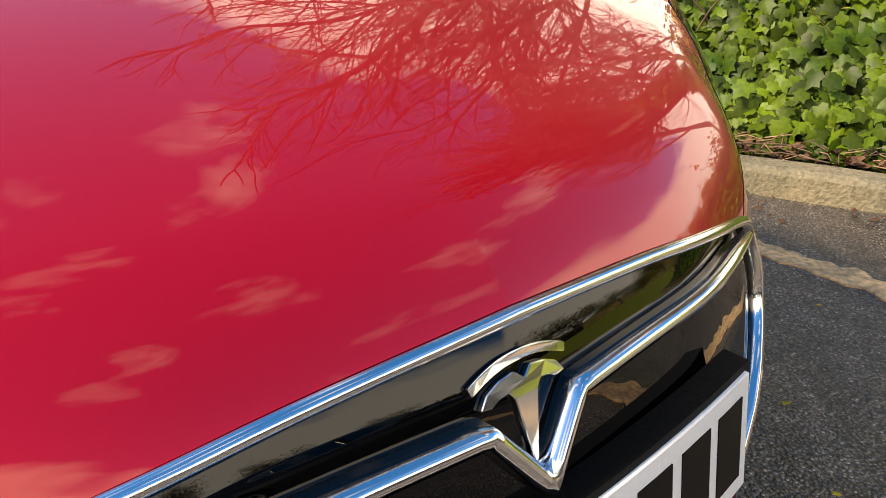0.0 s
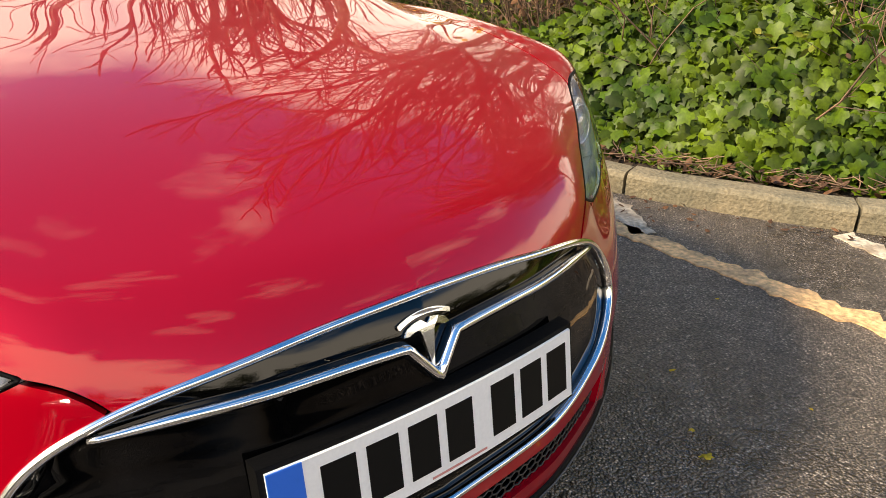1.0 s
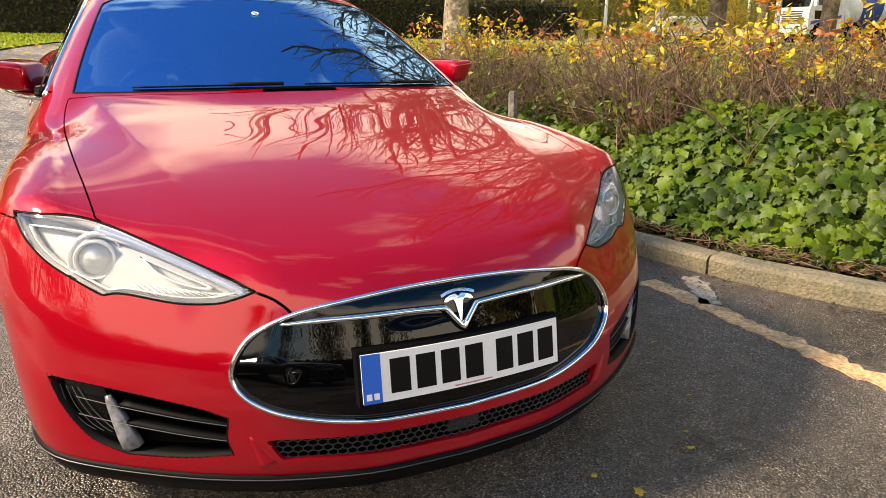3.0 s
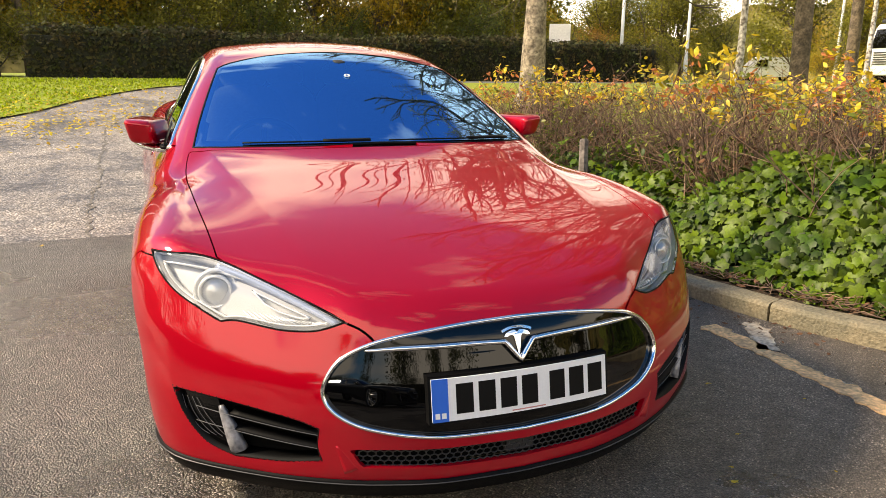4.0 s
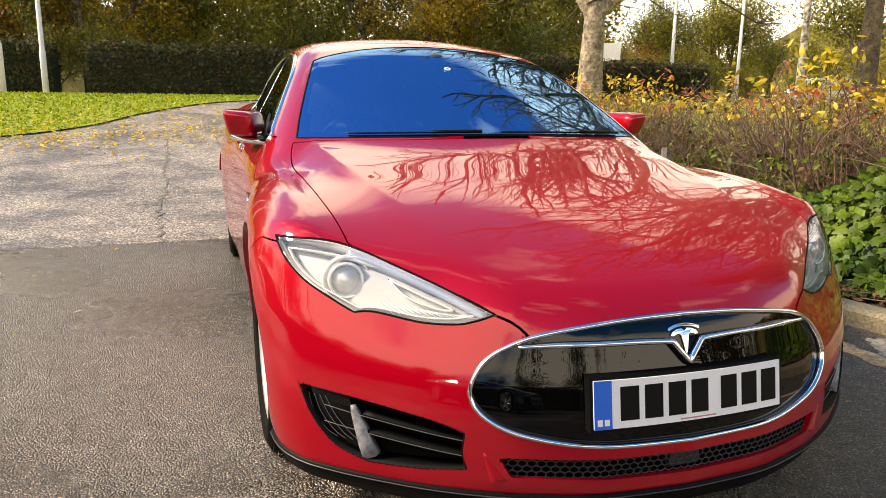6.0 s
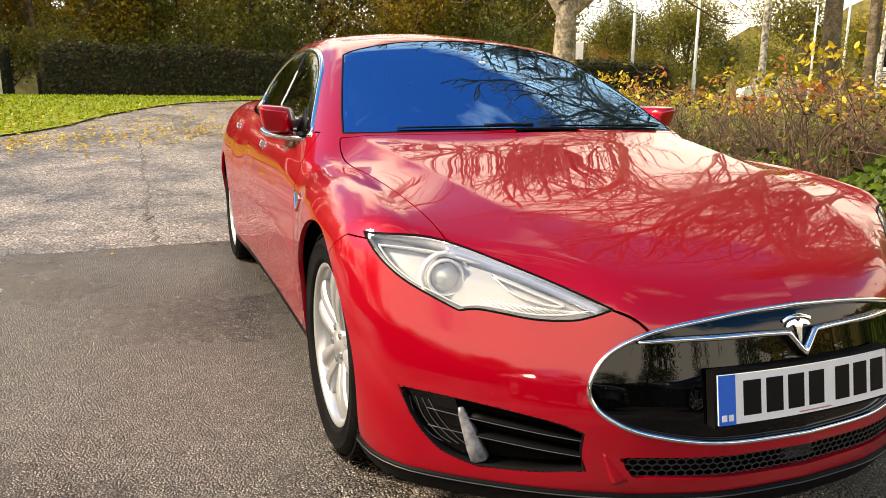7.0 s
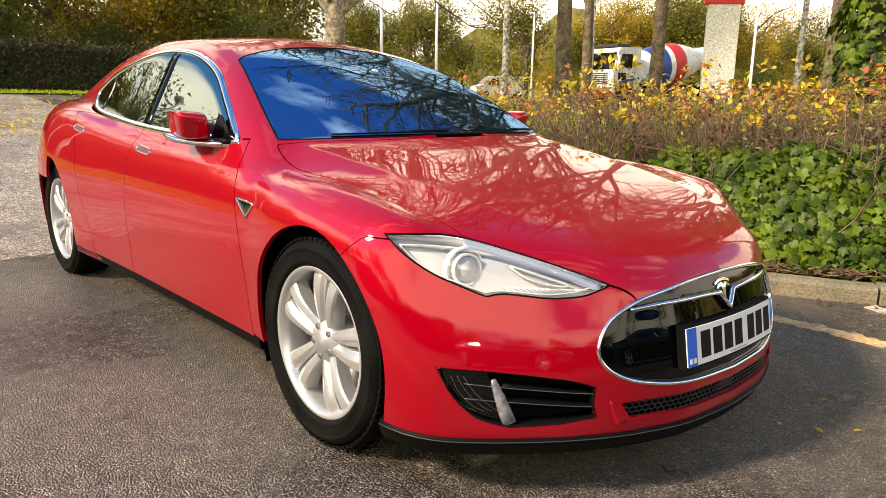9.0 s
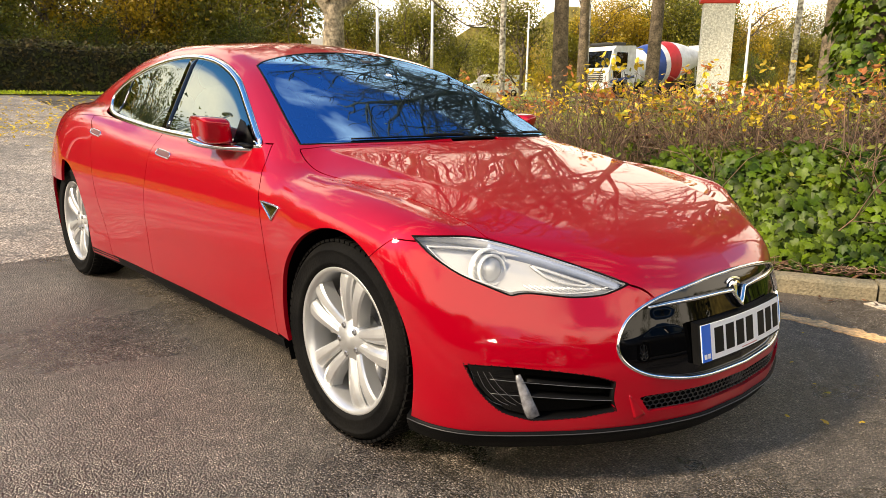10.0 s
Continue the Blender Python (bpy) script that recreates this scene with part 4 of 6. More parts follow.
def seat(x, y, wide=0.25):
    tilt = pose(0, 0, 0, -20)
    base = piece("seat", *blob((x, y, 0.55), (wide, 0.27, 0.10), 3.2), SEAT, car, "pale grey leather seat")
    piece("backrest", *blob((x, y + 0.36, 0.86), (wide * 0.98, 0.085, 0.34), 3.0, m=tilt), SEAT, base)
    piece("headrest", *blob((x, y + 0.50, 1.24), (0.135, 0.05, 0.085), 2.8, m=tilt), SEAT, base)


for x in (-0.38, 0.38):
    seat(x, 1.42)
for x in (-0.40, 0.0, 0.40):
    seat(x, 2.32, 0.22)
bm = bmesh.new()
box(bm, -0.80, 0.80, 0.55, 3.0, 0.30, 0.36, 0.01)
part("cabin_floor", bm, DASH, car)
bm = bmesh.new()
box(bm, -0.78, 0.78, 2.95, 3.7, 0.80, 0.86, 0.01)
part("parcel_shelf", bm, DASH, car)


# wheels
def road_wheel(y, s):
    """Silver twin-spoke alloy wheel with its tyre, built for the outer side at x = 0."""
    hub = new("wheel")
    hub.parent = car
    hub["label"] = "silver twin-spoke alloy wheel with black tyre"
    tyre_profile = [(-0.03, 0.248), (0.004, 0.251), (0.012, 0.262), (0.014, 0.268), (0.0125, 0.270), (0.017, 0.295), (0.0165, 0.306), (0.0185, 0.308), (0.0165, 0.311), (0.010, 0.322), (-0.006, 0.335), (-0.03, 0.342), (-0.12, 0.345), (-0.20, 0.342), (-0.225, 0.33), (-0.235, 0.30), (-0.22, 0.25)]
    piece("tyre", *lathe(tyre_profile, 72), RUBBER, hub, "black road tyre")
    blocks = []
    for k in range(72):
        for x in (-0.018, -0.07, -0.12, -0.17):
            a = 2 * math.pi * (k + (0.5 if x < -0.1 else 0)) / 72
            r = 0.3415 if x == -0.018 else 0.3455
            bmv = [(x + dx, (r + dr) * math.cos(a + da), (r + dr) * math.sin(a + da)) for dr in (-0.006, 0.003) for dx, da in ((-0.019, -0.034), (0.019, -0.034), (0.019, 0.034), (-0.019, 0.034))]
            blocks.append((bmv, [(4, 5, 6, 7), (0, 1, 5, 4), (1, 2, 6, 5), (2, 3, 7, 6), (3, 0, 4, 7)]))
    tagged(piece("tread", *joined(blocks), RUBBER, hub, smooth=False), kind="stuff")
    piece("rim", *lathe([(-0.21, 0.238), (-0.03, 0.226), (0.0, 0.236), (0.005, 0.246), (0.003, 0.253), (-0.012, 0.256), (-0.02, 0.248), (-0.21, 0.248)], 72), ALLOY, hub, "silver rim")
    piece("hub_cap", *lathe([(-0.10, 0.075), (-0.03, 0.072), (-0.020, 0.062), (-0.018, 0.034), (-0.014, 0.032), (-0.012, 0.0)], 40), ALLOY, hub)
    for k in range(5):
        a0 = math.pi / 2 + 2 * math.pi * k / 5
        for off in (-1, 1):
            pts, wide = [], []
            for u in np.linspace(0, 1, 11):
                r = 0.045 + u * 0.194
                a = a0 + off * math.asin(min((0.0185 + 0.0245 * u**1.2) / r, 0.9))
                pts.append((-0.030 + 0.012 * u + 0.016 * math.sin(math.pi * u * 0.8) - 0.010 * u**6, r * math.cos(a), r * math.sin(a)))
                wide.append(0.86 + 0.84 * u**1.3)
            prof = [(-0.021, -0.05), (-0.0205, -0.006), (-0.016, 0.001), (-0.004, 0.0045), (0.003, 0.005), (0.010, 0.001), (0.016, -0.009), (0.0205, -0.012), (0.021, -0.05)]
            prof = [(a_ * off, b_) for a_, b_ in prof] if off < 0 else prof
            v, f = sweep(pts, np.tile((1.0, 0.0, 0.0), (11, 1)), prof)
            k9 = len(prof)
            v = [np.array(pts[i // k9]) + (np.array(q) - np.array(pts[i // k9])) * (1, wide[i // k9], wide[i // k9]) for i, q in enumerate(v)]
            piece("spoke", v, f, ALLOY, hub, smooth=False)
        a = a0 + math.pi / 5
        m = Matrix.Translation((-0.016, 0.052 * math.cos(a), 0.052 * math.sin(a)))
        v, f = lathe([(-0.01, 0.011), (0.0, 0.011), (0.003, 0.008), (0.001, 0.0)], 6)
        piece("wheel_nut", [tuple(m @ Vector(q)) for q in v], f, STEEL, hub, smooth=False)
    piece("brake_disc", *lathe([(-0.10, 0.05), (-0.10, 0.178), (-0.125, 0.178), (-0.125, 0.05)], 60), STEEL, hub, "grey steel brake disc")
    a = np.linspace(2.4, 3.5, 10)
    v = [(x, r * math.cos(t), r * math.sin(t)) for t in a for x, r in ((-0.075, 0.11), (-0.075, 0.195), (-0.15, 0.195), (-0.15, 0.11))]
    f = [(i * 4 + k, i * 4 + (k + 1) % 4, i * 4 + 4 + (k + 1) % 4, i * 4 + 4 + k) for i in range(9) for k in range(4)] + [(0, 1, 2, 3), (36, 37, 38, 39)]
    piece("brake_caliper", v, f, material("caliper_grey", (0.2, 0.2, 0.21), 0.5), hub, smooth=False)
    # added black disc: painted shade seen between the spokes
    piece("wheel_shade_disc", *lathe([(-0.16, 0.0), (-0.16, 0.235), (-0.165, 0.235)], 40), VOID_SHADE, hub)
    hub.matrix_basis = Matrix.Translation((s * 0.917, y + (0.02 if y < 1 else 0.0), 0.342)) @ pose(0, 0, 0, 0, 0, 180 if s < 0 else 0) @ pose(0, 0, 0, random.Random(int(y * 7) + s).uniform(0, 72) if (y, s) != (0.0, -1) else -10)


for y in (0.0, 2.96):
    for s in (-1, 1):
        road_wheel(y, s)

# ---- the place round the car ----
rng = np.random.default_rng(7)


def fast_mesh(name, verts, tris, mat, parent=None, label="", smooth=True, mats=None, index=None):
    """A mesh from arrays of points and triangles."""
    verts, tris = np.asarray(verts, np.float32), np.asarray(tris, np.int32)
    me = bpy.data.meshes.new(name)
    me.vertices.add(len(verts))
    me.vertices.foreach_set("co", verts.ravel())
    me.loops.add(tris.size)
    me.loops.foreach_set("vertex_index", tris.ravel())
    me.polygons.add(len(tris))
    me.polygons.foreach_set("loop_start", np.arange(0, tris.size, 3, dtype=np.int32))
    me.polygons.foreach_set("loop_total", np.full(len(tris), 3, np.int32))
    for m in mats or [mat]:
        me.materials.append(m)
    if index is not None:
        me.polygons.foreach_set("material_index", np.asarray(index, np.int32))
    if smooth:
        me.polygons.foreach_set("use_smooth", [True] * len(tris))
    me.update(calc_edges=True)
    me.validate()
    ob = new(name, me)
    if parent is not None:
        ob.parent = parent
    return tagged(ob, label)


def leaf_material(name, colour, second, vary=0.35, through=0.35, rough=0.45):
    m = material(name, colour, rough, spread=0.25, grain=60, second=second, patch=2.5, vary=vary)
    n, l = m.node_tree.nodes, m.node_tree.links
    b = n["Principled BSDF"]
    tr, mix = n.new("ShaderNodeBsdfTranslucent"), n.new("ShaderNodeMixShader")
    mix.inputs["Fac"].default_value = through
    l.new(b.inputs["Base Color"].links[0].from_socket, tr.inputs["Color"])
    l.new(b.outputs["BSDF"], mix.inputs[1])
    l.new(tr.outputs["BSDF"], mix.inputs[2])
    l.new(mix.outputs["Shader"], n["Material Output"].inputs["Surface"])
    return m


IVY = leaf_material("ivy_leaf", (0.100, 0.150, 0.007), (0.034, 0.072, 0.004), 0.6, 0.25, 0.5)
IVY.node_tree.nodes["Principled BSDF"].inputs["Specular IOR Level"].default_value = 0.3
YELLOW = leaf_material("yellow_leaf", (0.74, 0.56, 0.04), (0.60, 0.38, 0.04), 0.4)
ORANGE = leaf_material("orange_leaf", (0.58, 0.22, 0.07), (0.46, 0.15, 0.05), 0.3)
SHRUB_GREEN = leaf_material("shrub_leaf", (0.20, 0.24, 0.035), (0.3, 0.28, 0.04), 0.4)
BROWN = leaf_material("dry_leaf", (0.14, 0.065, 0.03), (0.08, 0.036, 0.02), 0.5, 0.15, 0.8)
TREE_GREEN = leaf_material("tree_leaf_green", (0.24, 0.215, 0.02), (0.15, 0.15, 0.018), 0.55)
TREE_DARK = leaf_material("tree_leaf_dark", (0.075, 0.108, 0.016), (0.16, 0.165, 0.02), 0.75)
HEDGE_LEAF = leaf_material("hedge_leaf", (0.046, 0.056, 0.014), (0.07, 0.052, 0.018), 0.65, 0.3, 0.85)
TREE_GOLD = leaf_material("tree_leaf_gold", (0.46, 0.30, 0.02), (0.32, 0.24, 0.02), 0.5)
TREE_RUST = leaf_material("tree_leaf_rust", (0.42, 0.20, 0.04), (0.33, 0.22, 0.04), 0.4)
STEM = material("shrub_stem", (0.22, 0.135, 0.085), 0.85, spread=0.3, grain=40, vary=0.6, second=(0.10, 0.064, 0.048))
ROAD = material("road_tarmac", (0.13, 0.125, 0.12), 0.8, spread=0.2, grain=60, second=(0.1, 0.1, 0.1), patch=0.3)
LINE_YELLOW = material("yellow_line_paint", (0.80, 0.50, 0.24), 0.75, spread=0.4, grain=55, second=(0.50, 0.32, 0.17), patch=11, bump=0.4)
LINE_WHITE = material("white_line_paint", (0.56, 0.49, 0.38), 0.75, spread=0.35, grain=55, second=(0.36, 0.28, 0.2), patch=9, bump=0.4)
PALE_BARK = material("pale_bark", (0.32, 0.265, 0.19), 0.9, spread=0.6, grain=16, bump=1.0, second=(0.15, 0.12, 0.085), patch=6)
BIRCH = material("birch_bark", (0.62, 0.58, 0.52), 0.8, spread=0.25, grain=6, bump=0.4, second=(0.12, 0.10, 0.08), patch=9)


def tarmac(name, dark, pale, chip, rough, scale=85, relief=0.005, patch=0.9):
    """Tarmac: rounded stones of many greys in a dark binder, a few pale chips, patches that are wetter than others."""
    m = bpy.data.materials.new(name)
    m.use_nodes = True
    n, l = m.node_tree.nodes, m.node_tree.links
    b = n["Principled BSDF"]
    co, cell, seen, tone, stone = n.new("ShaderNodeTexCoord"), n.new("ShaderNodeTexVoronoi"), n.new("ShaderNodeSeparateColor"), n.new("ShaderNodeValToRGB"), n.new("ShaderNodeMixRGB")
    cell.inputs["Scale"].default_value = scale
    l.new(co.outputs["Object"], cell.inputs["Vector"])
    l.new(cell.outputs["Color"], seen.inputs["Color"])
    e = tone.color_ramp.elements
    e[0].color, e[1].color = (*dark, 1), (*chip, 1)
    e[0].position, e[1].position = 0.02, 0.985
    mid = e.new(0.86)
    mid.color = (*pale, 1)
    l.new(seen.outputs["Red"], tone.inputs["Fac"])
    edge = n.new("ShaderNodeMapRange")
    edge.inputs["From Min"].default_value, edge.inputs["From Max"].default_value = 0.35, 0.62
    l.new(cell.outputs["Distance"], edge.inputs["Value"])
    l.new(edge.outputs["Result"], stone.inputs["Fac"])
    l.new(tone.outputs["Color"], stone.inputs["Color1"])
    stone.inputs["Color2"].default_value = (*[0.45 * v for v in dark], 1)
    wide, coarse, shift, shade, value = n.new("ShaderNodeTexNoise"), n.new("ShaderNodeTexNoise"), n.new("ShaderNodeMath"), n.new("ShaderNodeMapRange"), n.new("ShaderNodeHueSaturation")
    wide.inputs["Scale"].default_value, wide.inputs["Detail"].default_value = patch, 6
    coarse.inputs["Scale"].default_value, coarse.inputs["Detail"].default_value = 14, 5
    shift.operation = "ADD"
    shade.inputs["From Min"].default_value, shade.inputs["From Max"].default_value = 0.75, 1.25
    shade.inputs["To Min"].default_value, shade.inputs["To Max"].default_value = 0.5, 1.5
    for a in (wide, coarse):
        l.new(co.outputs["Object"], a.inputs["Vector"])
    l.new(wide.outputs["Fac"], shift.inputs[0])
    l.new(coarse.outputs["Fac"], shift.inputs[1])
    l.new(shift.outputs["Value"], shade.inputs["Value"])
    l.new(shade.outputs["Result"], value.inputs["Value"])
    l.new(stone.outputs["Color"], value.inputs["Color"])
    l.new(value.outputs["Color"], b.inputs["Base Color"])
    wet = n.new("ShaderNodeMapRange")
    wet.inputs["From Min"].default_value, wet.inputs["From Max"].default_value = 0.38, 0.62
    wet.inputs["To Min"].default_value, wet.inputs["To Max"].default_value = rough
    l.new(wide.outputs["Fac"], wet.inputs["Value"])
    l.new(wet.outputs["Result"], b.inputs["Roughness"])
    b.inputs["Specular IOR Level"].default_value = 0.7
    hollow, relief_node = n.new("ShaderNodeMath"), n.new("ShaderNodeBump")
    hollow.operation, hollow.inputs[0].default_value = "SUBTRACT", 1.0
    l.new(cell.outputs["Distance"], hollow.inputs[1])
    relief_node.inputs["Strength"].default_value, relief_node.inputs["Distance"].default_value = 1.0, relief
    l.new(hollow.outputs["Value"], relief_node.inputs["Height"])
    l.new(relief_node.outputs["Normal"], b.inputs["Normal"])
    return m


ASPHALT = tarmac("asphalt", (0.112, 0.092, 0.076), (0.22, 0.18, 0.148), (0.48, 0.41, 0.345), (0.20, 0.42), 150, 0.0075)
OLD_TARMAC = tarmac("old_tarmac", (0.28, 0.235, 0.19), (0.50, 0.435, 0.37), (0.66, 0.60, 0.53), (0.4, 0.7), 55, 0.006, 1.6)


def ground_z(x, y):
    sy, sx = ramp01(y, 2.5, 19.0), ramp01(x, 5.0, 17.0)
    return 1.05 * (1 - (1 - sy) * (1 - sx))


def sheet(name, xs, ys, mat, label, lift, keep=None):
    """Part of the ground's surface over a grid; keep: a plan loop to cut it to."""
    gx, gy = np.meshgrid(xs, ys, indexing="ij")
    p = np.stack([gx.ravel(), gy.ravel(), ground_z(gx, gy).ravel() + lift], 1)
    k = len(ys)
    i = (np.arange(len(xs) - 1)[:, None] * k + np.arange(k - 1)).ravel()
    tris = np.concatenate([np.stack([i, i + k, i + k + 1], 1), np.stack([i, i + k + 1, i + 1], 1)])
    if keep is not None:
        p, tris = cut(p, tris, lambda q: outside(q[:, :2], keep))
    return tagged(fast_mesh(name, p, tris, mat), label, kind="structure")


sheet("ground", np.concatenate([np.linspace(-400, -22, 9), np.linspace(-20, 40, 61), np.linspace(50, 600, 9)]), np.concatenate([np.linspace(-300, -14, 8), np.linspace(-12, 40, 53), np.linspace(50, 900, 9)]), ASPHALT, "damp dark tarmac of the parking bay", 0.0)
ragged = lambda n, a: rng.normal(0, a, n)
old = np.concatenate([np.stack([np.linspace(-14, 1.75, 60), 3.47 + 0.03 * (np.linspace(-14, 1.75, 60) + 2) + ragged(60, 0.012)], 1), [(1.75, 17.6), (-14, 17.6)]])
sheet("pavement", np.linspace(-14, 2, 60), np.linspace(3.0, 17.8, 60), OLD_TARMAC, "old pale worn tarmac with a crack", 0.004, old)
verge = loop_through([(-14, 7.6), (-14, 7.6), (-7, 8.6), (-4.2, 9.7), (-2.9, 11.0), (-2.1, 12.9), (-0.6, 15.4), (1.5, 16.6), (4.6, 17.0), (4.6, 17.0), (4.6, 18.3), (4.6, 18.3), (-14, 18.6), (-14, 18.6)], 6)
sheet("verge", np.linspace(-14, 5, 60), np.linspace(7, 19, 50), GRASS, "bright mown grass verge with fallen leaves", 0.03, verge)
sheet("road", np.array([-120, -60, -30, -14, *np.linspace(-10, 40, 30), 60, 120]), np.linspace(17.6, 21.6, 6), ROAD, "grey road beyond the verge", 0.012)
sheet("lawn", np.linspace(4.6, 60, 50), np.linspace(-30, 17.6, 50), GRASS, "grass behind the shrub bed", 0.02, np.array([(5.2, -30), (60, -30), (60, 17.6), (4.6, 17.6), (4.6, 7.5), (5.2, 5)], float))
sheet("far_lawn", np.array([-120, -60, -30, *np.linspace(-20, 60, 30), 120]), np.linspace(21.6, 90, 14), GRASS, "grass beyond the road", 0.016)

# wooded rise far behind, closing the view between the trees
az = np.linspace(-60, 180, 200)
rise = np.array([(95 * math.cos(math.radians(a)), 95 * math.sin(math.radians(a)), z + (k > 0) * (2.2 * math.sin(a * 0.21) + 1.3 * math.sin(a * 0.83 + 1) + rng.uniform(-0.5, 0.5))) for a in az for k, z in enumerate((-1.0, 9.0))])
i = np.arange(len(az) - 1) * 2
tagged(fast_mesh("backdrop", rise, np.concatenate([np.stack([i, i + 2, i + 3], 1), np.stack([i, i + 3, i + 1], 1)]), material("far_woods", (0.17, 0.15, 0.05), 0.9, spread=0.6, grain=0.9, second=(0.26, 0.19, 0.05), patch=0.12), smooth=False), "far wooded rise in olive and brown", kind="structure")

# kerb of separate stones round the bed
kerb_line = loop_through([(1.72, 9.0), (1.76, 6.0), (1.80, 3.4), (1.86, 1.6), (1.97, 0.7), (2.14, 0.02), (2.46, -0.62), (3.0, -1.35), (3.9, -2.3), (5.2, -3.4), (7.5, -5.0)], 14, closed=False)
gone = np.concatenate([[0], np.cumsum(np.linalg.norm(np.diff(kerb_line, axis=0), axis=1))])
at_kerb = lambda d: np.stack([np.interp(d, gone, kerb_line[:, 0]), np.interp(d, gone, kerb_line[:, 1])], -1)
way_kerb = lambda d: (at_kerb(d + 0.02) - at_kerb(d - 0.02)) / 0.04
kerb = tagged(new("kerb"), "weathered concrete kerb stones along the planted bed", "kerb", kind="structure")
mark = float(gone[np.argmin(np.linalg.norm(kerb_line - (2.10, 0.247), axis=1))])
stones = [mark + 0.915 * k for k in range(-12, 14) if 0.05 < mark + 0.915 * k < gone[-1] - 0.95]
for d0 in stones:
    d = np.linspace(d0 + 0.004, d0 + 0.905, 9)
    p = at_kerb(d)
    t = way_kerb(d)
    nrm = np.stack([-t[:, 1], t[:, 0]], 1)
    nrm /= np.linalg.norm(nrm, axis=1)[:, None]
    tip = rng.normal(0, 0.004)
    prof = [(0.0, -0.05), (-0.004, 0.082), (0.006, 0.098), (0.022, 0.105), (0.118, 0.107), (0.128, 0.10), (0.13, -0.05)]
    verts = [(*(p[i] + a * nrm[i]), z + tip + 0.003 * math.sin(9 * d[i])) for i in range(9) for a, z in prof]
    k = len(prof)
    faces = [(i * k + a, (i + 1) * k + a, (i + 1) * k + a + 1, i * k + a + 1) for i in range(8) for a in range(k - 1)] + [tuple(range(k)), tuple(8 * k + a for a in range(k))[::-1]]
    piece("kerb_stone", verts, faces, KERB, kerb, smooth=False)


def in_bed(d, off):
    """Plan place at distance d along the kerb and off metres into the bed."""
    t = way_kerb(d)
    t = t / np.linalg.norm(t, axis=-1, keepdims=True)
    return at_kerb(d) + np.asarray(off)[..., None] * np.stack([-t[..., 1], t[..., 0]], -1)


d_all, o_all = np.linspace(0.1, gone[-1] - 0.1, 120), np.linspace(0.12, 4.0, 26)
dd, oo = np.meshgrid(d_all, o_all, indexing="ij")
pp = in_bed(dd.ravel(), oo.ravel())
zz = 0.075 + 0.05 * ramp01(oo.ravel(), 0.1, 1.0) + rng.normal(0, 0.012, len(pp)) + np.maximum(ground_z(pp[:, 0], pp[:, 1]), 0) * ramp01(oo.ravel(), 0.5, 3.0)
k = len(o_all)
i = (np.arange(len(d_all) - 1)[:, None] * k + np.arange(k - 1)).ravel()
tagged(fast_mesh("bed_soil", np.column_stack([pp, zz]), np.concatenate([np.stack([i, i + k, i + k + 1], 1), np.stack([i, i + k + 1, i + 1], 1)]), SOIL), "dark soil of the planted bed", kind="structure")


def scatter(template, faces, places, normals, sizes, spins):
    """Copies of a small flat template at places, facing normals."""
    normals = normals / (np.linalg.norm(normals, axis=1)[:, None] + 1e-9)
    ref = np.where(np.abs(normals[:, 2:3]) < 0.95, np.array([[0, 0, 1.0]]), np.array([[1.0, 0, 0]]))
    a = np.cross(ref, normals)
    a /= np.linalg.norm(a, axis=1)[:, None]
    b = np.cross(normals, a)
    c, s_ = np.cos(spins)[:, None], np.sin(spins)[:, None]
    a, b = c * a + s_ * b, c * b - s_ * a
    v = (places[:, None] + sizes[:, None, None] * (template[None, :, 0:1] * a[:, None] + template[None, :, 1:2] * b[:, None] + template[None, :, 2:3] * normals[:, None]))
    n = len(template)
    t = np.asarray(faces)[None] + (np.arange(len(places)) * n)[:, None, None]
    return v.reshape(-1, 3), t.reshape(-1, 3)


lobes = np.array([(0, -0.38), (0.24, -0.5), (0.48, -0.30), (0.39, -0.07), (0.52, 0.18), (0.25, 0.22), (0, 0.60), (-0.25, 0.22), (-0.52, 0.18), (-0.39, -0.07), (-0.48, -0.30), (-0.24, -0.5)])
IVY_LEAF = np.column_stack([np.vstack([lobes, [(0, -0.12)]]), np.append(-0.25 * np.abs(lobes[:, 0]) - 0.12 * lobes[:, 1] ** 2, 0.04)])
IVY_FACES = [(i, (i + 1) % 12, 12) for i in range(12)]
OVAL = np.array([(0, -0.5, 0), (0.24, -0.1, -0.05), (0.2, 0.25, -0.04), (0, 0.55, -0.1), (-0.2, 0.25, -0.04), (-0.24, -0.1, -0.05), (0, 0.0, 0.04)])
OVAL_FACES = [(i, (i + 1) % 6, 6) for i in range(6)]
QUAD = np.array([(0, -0.75, 0), (0.42, 0.0, 0.12), (0, 0.75, 0), (-0.42, 0.0, 0.12)])
QUAD_FACES = [(0, 1, 2), (0, 2, 3)]

# ivy over the front of the bed
ivy_high = smooth_curve([(0.0, 0.28), (5.3, 0.30), (7.2, 0.38), (8.4, 0.53), (9.2, 0.64), (10.0, 0.71), (11.0, 0.70), (13.0, 0.66), (16.0, 0.6), (20.0, 0.6)])


def ivy_top(d, off):
    wave = 0.07 * np.sin(2.3 * d + 1.1 * off) + 0.05 * np.sin(5.1 * d - 2.0 * off) + 0.03 * np.sin(11 * d + 7 * off)
    return 0.10 + (ivy_high(d) + wave) * ramp01(off, 0.22, 0.95) * (1 - 0.35 * ramp01(off, 1.3, 2.2))


n_ivy = 28000
d_i = rng.uniform(0.3, gone[-1] - 0.3, n_ivy)
d_i[:20000] = rng.uniform(6.2, 13.5, 20000)
o_i = 0.24 + 1.75 * rng.beta(1.0, 1.5, n_ivy)
